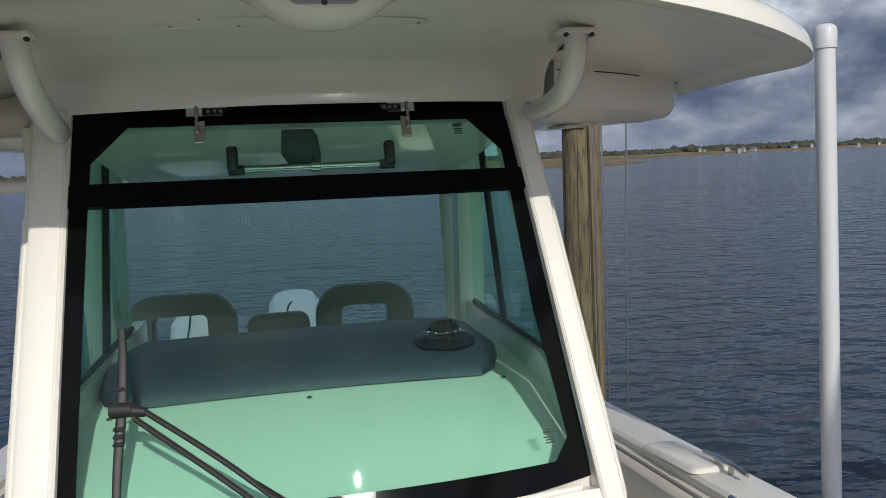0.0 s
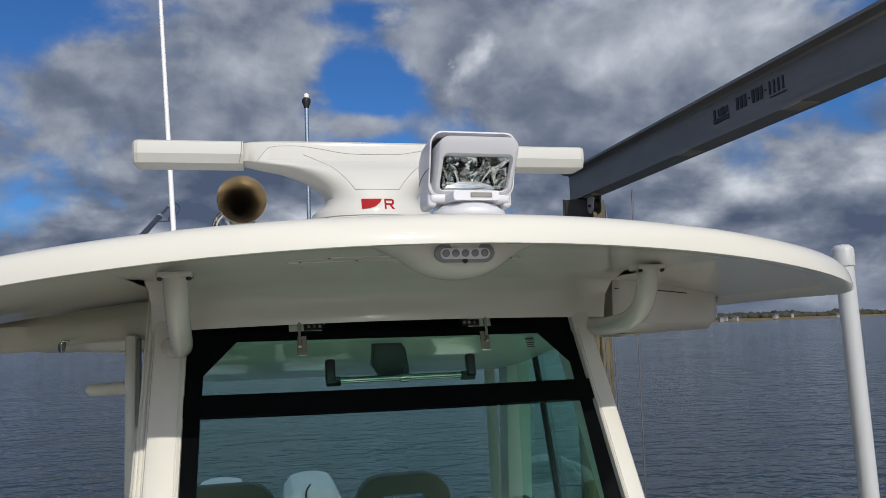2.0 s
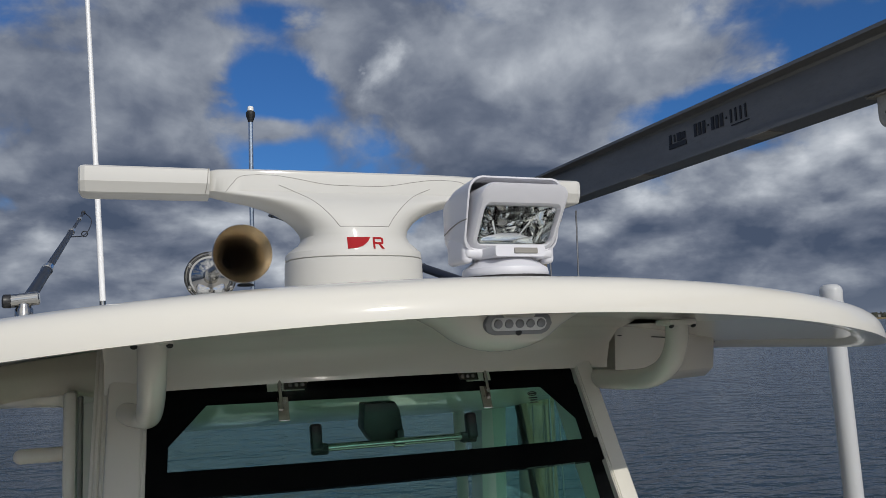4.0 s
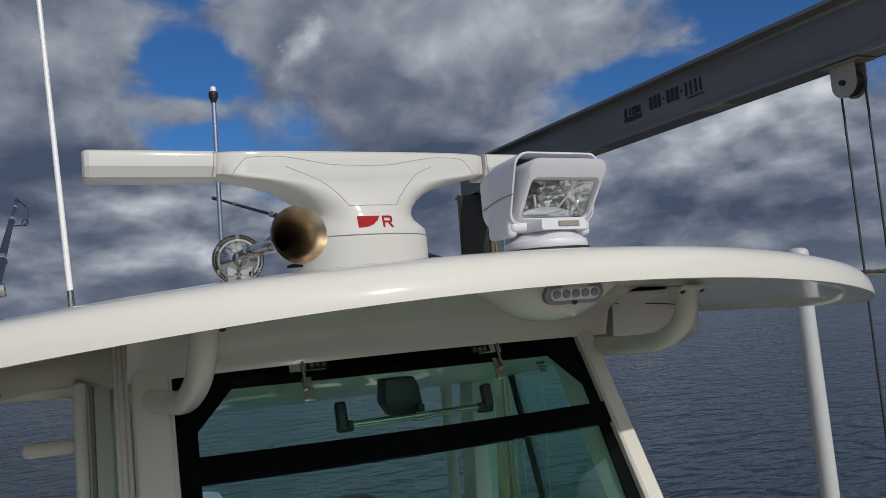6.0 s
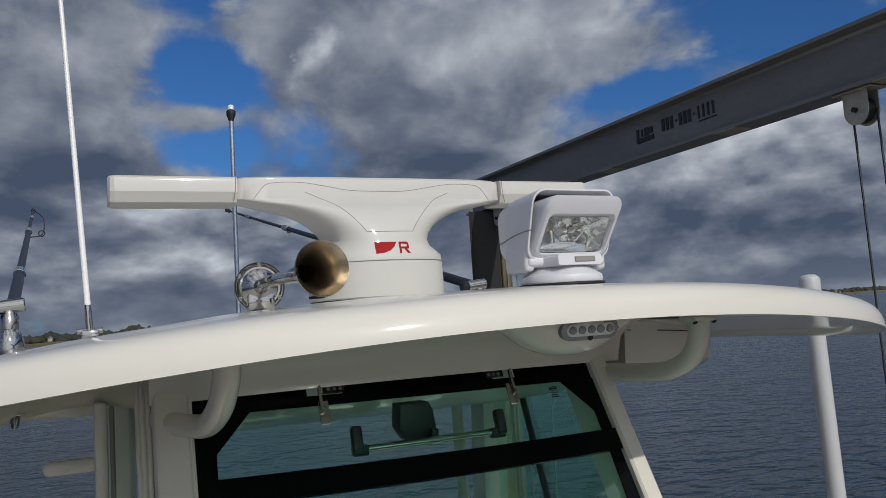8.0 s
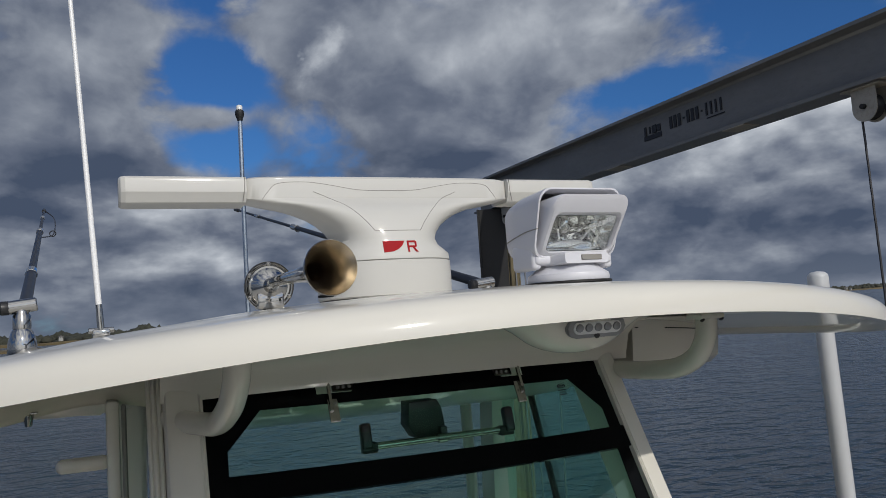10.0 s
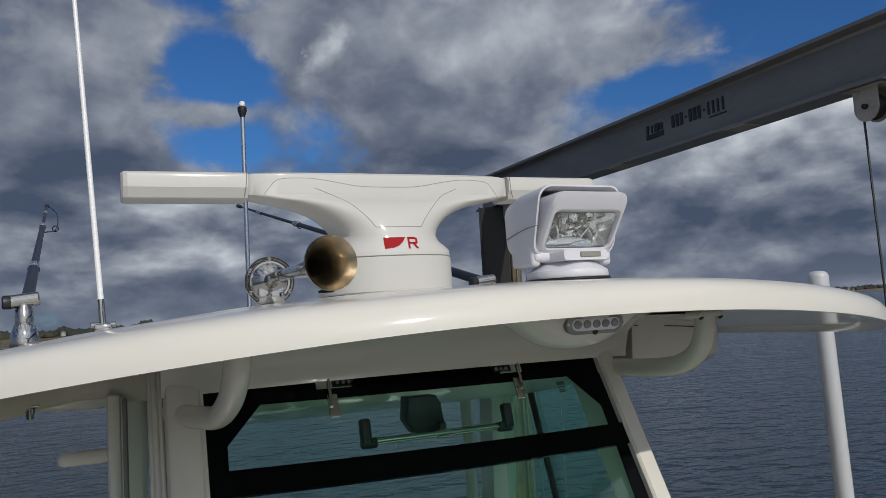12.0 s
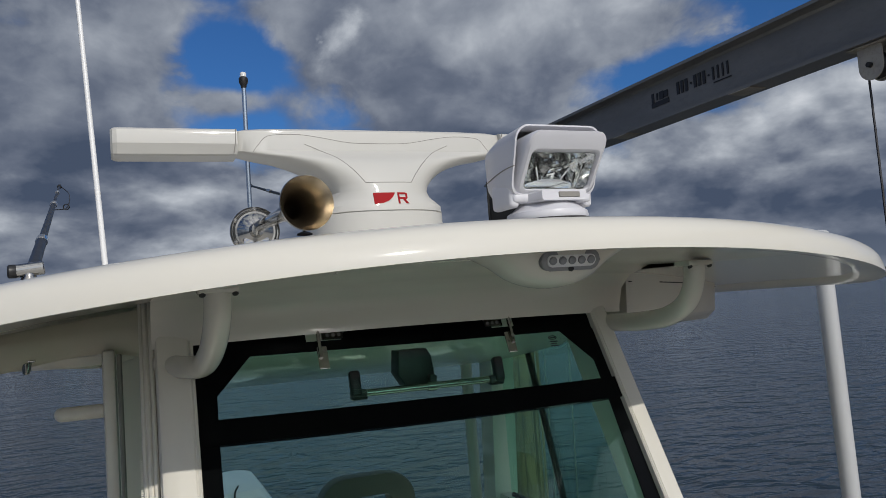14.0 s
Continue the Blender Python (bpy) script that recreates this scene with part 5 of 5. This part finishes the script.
def engine(x):
    t = thing("outboard_engine", (x, 3.75, 0.5), "white outboard engine cowling with dark panel lines", "outboard engine", "outboard engines")
    bm = B()
    loops = []
    for z, w, y0, y1 in ((0.80, 0.26, 3.50, 4.05), (0.95, 0.37, 3.42, 4.15), (1.18, 0.40, 3.40, 4.2), (1.31, 0.37, 3.42, 4.2), (1.38, 0.28, 3.46, 4.15), (1.41, 0.17, 3.52, 4.05)):
        loops.append([(x + a, (y0 + y1) / 2 + b, z) for a, b in rrect(w, y1 - y0, 0.07, 4)])
    loft(bm, loops)
    part("cowling", bm, "lamp_white", t, angle=25)
    bm = B()
    sweep(bm, [(x - 0.02, 3.52, 1.407), (x - 0.05, 3.455, 1.378), (x - 0.06, 3.415, 1.30), (x - 0.10, 3.402, 1.15)], 0.006, 6, 4)
    part("panel_line", bm, "gap", t)
    bm = B()
    box(bm, (x, 3.7, 0.35), (0.16, 0.4, 1.0), 0.04, 2)
    part("leg", bm, "lamp_white", t)


engine(-0.03)
engine(-0.66)

# ---------------------------------------------------------------- hull
hl = thing("boat_hull", (0, 0, 0), "cream white fibreglass boat hull with broad gunwales and a low cockpit", "boat")


def sheer(y):
    return max(0.95, 1.212 - 0.085 * (y - 0.12))


def beam_x(y):
    return 1.47 if y > -0.8 else 1.47 * max(0.0, 1 - ((-0.8 - y) / 4.2) ** 2.2)


ST = [-4.9, -4.4, -3.8, -3.2, -2.6, -2.0, -1.4, -0.9, -0.5, 0.0, 0.5, 1.0, 1.6, 2.2, 2.8, 3.35]
for s in (-1, 1):
    bm = B()
    loops = []
    for y in ST:
        X, S = max(0.30, beam_x(y)), sheer(y)
        loops.append([(s * (X - 0.18), y, -0.35), (s * (X - 0.05), y, 0.25), (s * (X - 0.015), y, S - 0.10), (s * X, y, S - 0.085), (s * X, y, S - 0.025), (s * (X - 0.02), y, S), (s * (X - 0.10), y, S + 0.004), (s * (X - 0.185), y, S), (s * (X - 0.20), y, S - 0.012),
                      (s * (X - 0.20), y, S - 0.04), (s * (X - 0.16), y, S - 0.06), (s * (X - 0.16), y, -0.3)])
    loft(bm, loops)
    part("gunwale_side", bm, "gelcoat", hl, angle=30)
    # bolsters along the cockpit side
    for y0, y1 in ((-2.6, -1.3), (-1.27, 0.10), (0.125, 1.3), (1.325, 2.4)):
        bm = B()
        loops = []
        n = 14
        for i in range(n + 1):
            y = y0 + (y1 - y0) * i / n
            k = 1.35 * min(1.0, 0.72 + min(i, n - i) * 0.28)
            X, S = beam_x(y) - 0.165, sheer(y) - 0.030
            loops.append([(s * (X + 0.02), y, S - 0.005), (s * (X - 0.05 * k), y, S - 0.012), (s * (X - 0.085 * k), y, S - 0.05), (s * (X - 0.095 * k), y, S - 0.14), (s * (X - 0.085 * k), y, S - 0.24), (s * (X - 0.04 * k), y, S - 0.29), (s * (X + 0.02), y, S - 0.30)])
        loft(bm, loops)
        part("bolster", bm, "vinyl", hl, "padded cream vinyl bolster", angle=50)
    bm = B()
    loft(bm, [[(s * (beam_x(y) - 0.21), y, 0.45), (s * (beam_x(y) - 0.25), y, 0.45), (s * (beam_x(y) - 0.25), y, sheer(y) - 0.33), (s * (beam_x(y) - 0.21), y, sheer(y) - 0.33)] for y in ST[4:]])
    part("inner_liner", bm, "cream_plastic", hl, angle=30)
    # rubbing strake and toe rail
    bm = B()
    sweep(bm, [(s * (beam_x(y) + 0.002), y, sheer(y) - 0.055) for y in ST[1:]], 0.014, 8, 3)
    part("rub_rail", bm, "rubber", hl, "grey rubber rub rail")
    bm = B()
    sweep(bm, [(s * (beam_x(y) - 0.212), y, sheer(y) + 0.004) for y in (0.26, 0.22, -0.2, -0.6, -0.9, -1.4, -2.0)], 0.011, 10, 4)
    part("hand_rail", bm, "stainless", hl, "stainless hand rail let into the coaming")
    bm = B()
    sweep(bm, [(s * (beam_x(y) - 0.266), y, sheer(y) - 0.022) for y in (2.2, 1.2, 0.34, 0.26, 0.19, -0.4, -1.0, -2.0)], 0.008, 8, 4)
    part("coaming_piping", bm, "seam", hl, "grey piping along the coaming")
    # storage door low in the liner
    bm = B()
    box(bm, (s * (beam_x(0.45) - 0.256), 0.42, 0.70), (0.02, 0.55, 0.30), 0.008, 2)
    dr = part("locker_door", bm, "cream_plastic", hl, "cream locker door")
    bm = B()
    lathe(bm, [(0.024, 0), (0.026, 0.004), (0.020, 0.008), (0.012, 0.004), (0, 0.004)], Matrix.Translation((s * (beam_x(0.45) - 0.266), 0.32, 0.72)) @ turn_to((-s, 0, 0)), 20)
    part("latch", bm, "stainless", dr, "round stainless latch")
    bm = B()
    loops = [[(s * (1.24 + 0.19 * f + a), 0.72 + b, sheer(0.72) - 0.002 + c - b * 0.11) for a, b in rrect(0.16 - g, 0.42 - g, 0.03, 3)] for f, c, g in ((0.55, 0, 0), (0.55, 0.012, 0.02), (0.55, 0.016, 0.04))]
    loft(bm, loops)
    part("gunwale_step", bm, "gelcoat", hl, "raised moulded step on the gunwale", angle=30)
bm = B()
loft(bm, [[(-beam_x(y) + 0.2, y, 0.45), (beam_x(y) - 0.2, y, 0.45), (beam_x(y) - 0.2, y, 0.38), (-beam_x(y) + 0.2, y, 0.38)] for y in ST[4:]])
part("cockpit_sole", bm, "sole_white", hl, "pale non-slip cockpit sole", angle=30)
# unseen deck, added to close the bow and bounce light under the hardtop
bm = B()
loft(bm, [[(-max(0.30, beam_x(y)) + 0.16, y, sheer(y) - 0.05), (max(0.30, beam_x(y)) - 0.16, y, sheer(y) - 0.05), (max(0.30, beam_x(y)) - 0.16, y, sheer(y) - 0.11), (-max(0.30, beam_x(y)) + 0.16, y, sheer(y) - 0.11)] for y in ST[:5]])
part("foredeck", bm, "gelcoat", hl, "unseen cream foredeck, added to bounce light under the hardtop", angle=30)
bm = B()
loft(bm, [[(-w, y, -0.35), (w, y, -0.35), (w, y, sheer(-4.9) - 0.09), (w * 0.94, y, sheer(-4.9) - 0.005), (-w * 0.94, y, sheer(-4.9) - 0.005), (-w, y, sheer(-4.9) - 0.09)] for y, w in ((-4.897, 0.285), (-4.98, 0.24), (-5.03, 0.16), (-5.05, 0.06))])
part("stem", bm, "gelcoat", hl, "rounded cream stem", angle=40)
bm = B()
box(bm, (0, 3.35, 0.45), (2.8, 0.10, 0.95), 0.03, 2)
part("transom", bm, "gelcoat", hl)

for s in (-1, 1):
    t = thing("cleat", (s * 1.37, 0.52, 1.15), "stainless mooring cleat on the gunwale", "cleat", "mooring cleats")
    S = sheer(0.5)
    bm = B()
    sweep(bm, [(s * 1.385, 0.65, S + 0.024), (s * 1.385, 0.58, S + 0.034), (s * 1.385, 0.51, S + 0.038), (s * 1.385, 0.44, S + 0.042), (s * 1.385, 0.37, S + 0.040)], lambda f: 0.0125 - 0.010 * abs(f - .5), 10, 4)
    part("horn_bar", bm, "chrome", t)
    for y in (0.47, 0.56):
        bm = B()
        rod(bm, (s * 1.385, y, S - 0.005), (s * 1.385, y, S + 0.038), 0.010)
        part("leg", bm, "chrome", t)

lg = thing("lounge_seat", (0, -0.85, 0.45), "padded cream vinyl lounge seat before the console", "seat")
bm = B()
loops = []
for x, k in ((-0.62, 0.7), (-0.59, 0.93), (-0.50, 1), (0.42, 1), (0.435, 0.94), (0.45, 1), (0.55, 0.97), (0.60, 0.85), (0.62, 0.6)):
    loops.append([(x, -0.49 + a * k, 1.305 + b * k) for a, b in rrect(0.15, 0.38, 0.07, 6)])
loft(bm, loops)
part("backrest", bm, "vinyl", lg, "rolled vinyl backrest", angle=60)
bm = B()
box(bm, (0.0, -0.80, 0.85), (1.05, 0.66, 0.14), 0.05, 3)
part("cushion", bm, "vinyl", lg, angle=60)
bm = B()
box(bm, (0.0, -0.78, 0.615), (1.0, 0.62, 0.33), 0.03, 2)
part("base", bm, "gelcoat", lg, "cream moulded base")

# ---------------------------------------------------------------- boat lift
BX = 2.10
lf = thing("lift_beam", (BX, 1.0, 3.40), "galvanised steel boat lift beam with black markings", "boat lift beam")
bm = B()
z0, z1, hw = 3.395, 3.652, 0.070
sec = [(-hw, z0), (hw, z0), (hw, z0 + 0.016), (0.016, z0 + 0.024), (0.008, z0 + 0.036), (0.008, z1 - 0.036), (0.016, z1 - 0.024), (hw, z1 - 0.016), (hw, z1), (-hw, z1), (-hw, z1 - 0.016), (-0.016, z1 - 0.024), (-0.008, z1 - 0.036), (-0.008, z0 + 0.036), (-0.016, z0 + 0.024), (-hw, z0 + 0.016)]
loft(bm, [[(BX + x, y, z) for x, z in sec] for y in (-5.2, -3.0, -1.0, 1.0, 2.5, 3.90)])
part("beam", bm, "galvanised", lf, "galvanised I-beam", angle=25)
# thin plates of a paler steel colour along the underside of the beam
for y in (2.02, 1.05, 0.2, -0.6):
    bm = B()
    box(bm, (BX - 0.02, y, z0 - 0.002), (0.10, 0.14, 0.006), 0.002, 1)
    part("pale_plate", bm, "galvanised_pale", lf, "thin pale plate under the beam")
FX = BX - 0.0105


def bar(y, z, w, h, mat="marking", label=""):
    b = B()
    box(b, (FX, y, z), (0.004, w, h), 0.0008, 1)
    return part("marking_bar", b, mat, lf, label)


# the maker's mark as plain shapes, the number as plain bars
bar(1.70, 3.507, 0.150, 0.026, label="black maker's plate")
for k, (w, h) in enumerate(((0.020, 0.052), (0.012, 0.040), (0.036, 0.044), (0.032, 0.036))):
    bar(1.761 - k * 0.038, 3.547, w, h, label="black bar in place of lettering")
for k in range(12):
    if k in (3, 7):
        bar(1.545 - k * 0.034, 3.546, 0.012, 0.010)
    else:
        bar(1.545 - k * 0.034, 3.546, 0.022 if k < 8 else 0.013, 0.066, label="black bar in place of a digit")
bar(1.212, 3.499, 0.125, 0.006)


def pulley(y, z, x=BX):
    t = thing("pulley", (x, y, z + 0.06), "galvanised cable pulley hung under the lift beam", "pulley", "lift pulleys")
    for k in (-1, 1):
        b = B()
        slab(b, [(-0.055, 0.075), (0.055, 0.075), (0.055, -0.01)] + [(0.055 * math.cos(radians(a)), -0.01 + 0.055 * math.sin(radians(a))) for a in range(-15, -170, -15)] + [(-0.055, -0.01)], 0.006,
             Matrix.Translation((x + k * 0.032, y, z)) @ Matrix.Rotation(radians(90), 4, "Z") @ Matrix.Rotation(radians(90), 4, "X"), 0.001)
        part("cheek", b, "galvanised_pale", t, "rounded steel cheek")
    b = B()
    lathe(b, [(0, -0.02), (0.052, -0.02), (0.044, -0.008), (0.044, 0.008), (0.052, 0.02), (0, 0.02)], Matrix.Translation((x, y, z - 0.005)) @ turn_to((1, 0, 0)), 24)
    part("sheave", b, "dark_steel", t)
    b = B()
    rod(b, (x - 0.05, y, z - 0.005), (x + 0.05, y, z - 0.005), 0.011, seg=8)
    part("axle", b, "dark_steel", t)
    b = B()
    box(b, (x, y, z + 0.072), (0.10, 0.18, 0.008), 0.002, 1)
    part("plate", b, "galvanised_pale", t)


pulley(0.38, 3.318)
pulley(3.45, 3.318)


def cable(a, b, r=0.0065, mat="wire"):
    bm = B()
    a, b = Vector(a), Vector(b)
    n = 60
    sweep(bm, [a + (b - a) * i / n + Vector((0.0006 * (-1) ** i, 0, 0)) for i in range(n + 1)], r, 6, 0)
    single("lift_cable", bm, mat, a, "thin steel lift cable hanging from the beam", "cable", "lift cables")


cable((2.12, 0.435, 3.31), (2.20, 0.435, -0.3), 0.005, "dark_wire")
cable((2.12, 0.326, 3.31), (2.20, 0.326, -0.3), 0.005, "dark_wire")
cable((2.25, 3.12, 3.38), (2.235, 3.20, -0.3), 0.006)
cable((2.15, 3.50, 3.31), (2.17, 3.50, -0.3), 0.006)
cable((2.17, 3.40, 3.31), (2.20, 3.40, -0.3), 0.006)


def piling(x, y, r, top, tilt=0.0):
    t = thing("piling", (x, y, 0), "weathered round timber piling with dark vertical cracks", "piling", "lift pilings")
    bm = B()
    loops = []
    for i in range(18):
        z = -1.0 + (top + 1.0) * i / 17
        loops.append([(x + tilt * z + (r + 0.010 * noise.noise(Vector((math.cos(a) * 2.2, math.sin(a) * 2.2, z * 0.5 + x)))) * math.cos(a), y + (r + 0.010 * noise.noise(Vector((math.cos(a) * 2.2, math.sin(a) * 2.2, z * 0.5 + y)))) * math.sin(a), z) for a in (math.tau * k / 36 for k in range(36))])
    loft(bm, loops)
    part("post", bm, "piling_wood", t, angle=50)
    for a, w in ((238, 0.004), (268, 0.0025)):
        bm = B()
        pts = [(x + tilt * z + (r + 0.001) * math.cos(radians(a) + 0.03 * math.sin(z * 3)), y + (r + 0.001) * math.sin(radians(a) + 0.03 * math.sin(z * 3)), z) for z in [0.2 + (top - 0.3) * i / 20 for i in range(21)]]
        sweep(bm, pts, lambda f, w=w: w * (0.4 + 0.6 * abs(math.sin(f * 9 + a))), 5, 0)
        part("crack", bm, "gap", t, "dark drying crack")
    # saddle plate made large and near black, to hold its own shade as well
    bm = B()
    box(bm, (x - 0.110, y - 0.115, top - 0.44), (0.20, 0.014, 0.88), 0.002, 1, Matrix.Rotation(radians(-28), 4, "Z"))
    box(bm, (x - 0.196, y - 0.05, top - 0.44), (0.014, 0.12, 0.88), 0.002, 1, Matrix.Rotation(radians(-28), 4, "Z"))
    part("saddle_plate", bm, "dark_steel", t, "steel saddle plate with its shade put into the dark colour")


piling(2.145, 3.72, 0.143, 3.39)
piling(2.14, -4.6, 0.143, 3.39)

gp = thing("guide_post", (1.62, 0.28, 0.0), "white plastic pipe guide post with a domed cap", "guide post")
bm = B()
rod(bm, (1.614, 0.196, -0.6), (1.581, 0.261, 2.622), 0.030, seg=24)
part("pipe", bm, "pvc", gp)
bm = B()
lathe(bm, [(0.0, -0.042), (0.0345, -0.042), (0.035, -0.038), (0.035, 0.012), (0.032, 0.022), (0.022, 0.030), (0, 0.033)], Matrix.Translation((1.581, 0.261, 2.632)), 28)
part("cap", bm, "pvc", gp, "domed white cap")

# ---------------------------------------------------------------- finger dock
dk = thing("finger_dock", (3.6, -1.0, 0.0), "weathered timber dock beside the boat with a brown fascia board", "dock")
bm = B()
box(bm, (2.795, -2.0, 0.852), (0.045, 6.56, 0.25), 0.006, 1)
part("fascia", bm, "dock_wood", dk, "brown timber fascia board")
bm = B()
box(bm, (3.55, 1.262, 0.852), (1.46, 0.045, 0.25), 0.006, 1)
part("fascia", bm, "dock_wood", dk, "brown timber end board")
for py in (0.9, -2.0, -4.6):
    for px in (3.0, 4.1):
        bm = B()
        rod(bm, (px, py, -0.8), (px, py, 0.97), 0.11, seg=20)
        part("pile", bm, "piling_wood", dk)
me = None
for i in range(44):
    y = 1.222 - 0.146 * i
    if me is None:
        bm = B()
        box(bm, (3.52, y, 0.992), (1.54, 0.138, 0.034), 0.005, 1)
        plank = part("plank", bm, "dock_wood", dk)
        me = plank.data
    else:
        ob = new("plank", me)
        ob.parent = dk
        ob.location = (0.005 * math.sin(i * 2.3), -0.146 * i, 0.001 * math.sin(i * 5.1))
for i in range(8):
    for k in (-1, 1):
        bm = B()
        screw(bm, (2.83, 1.222 - 0.146 * i + 0.035 * k, 1.009), (0, 0, 1), 0.008)
        part("deck_screw", bm, "stainless", dk)
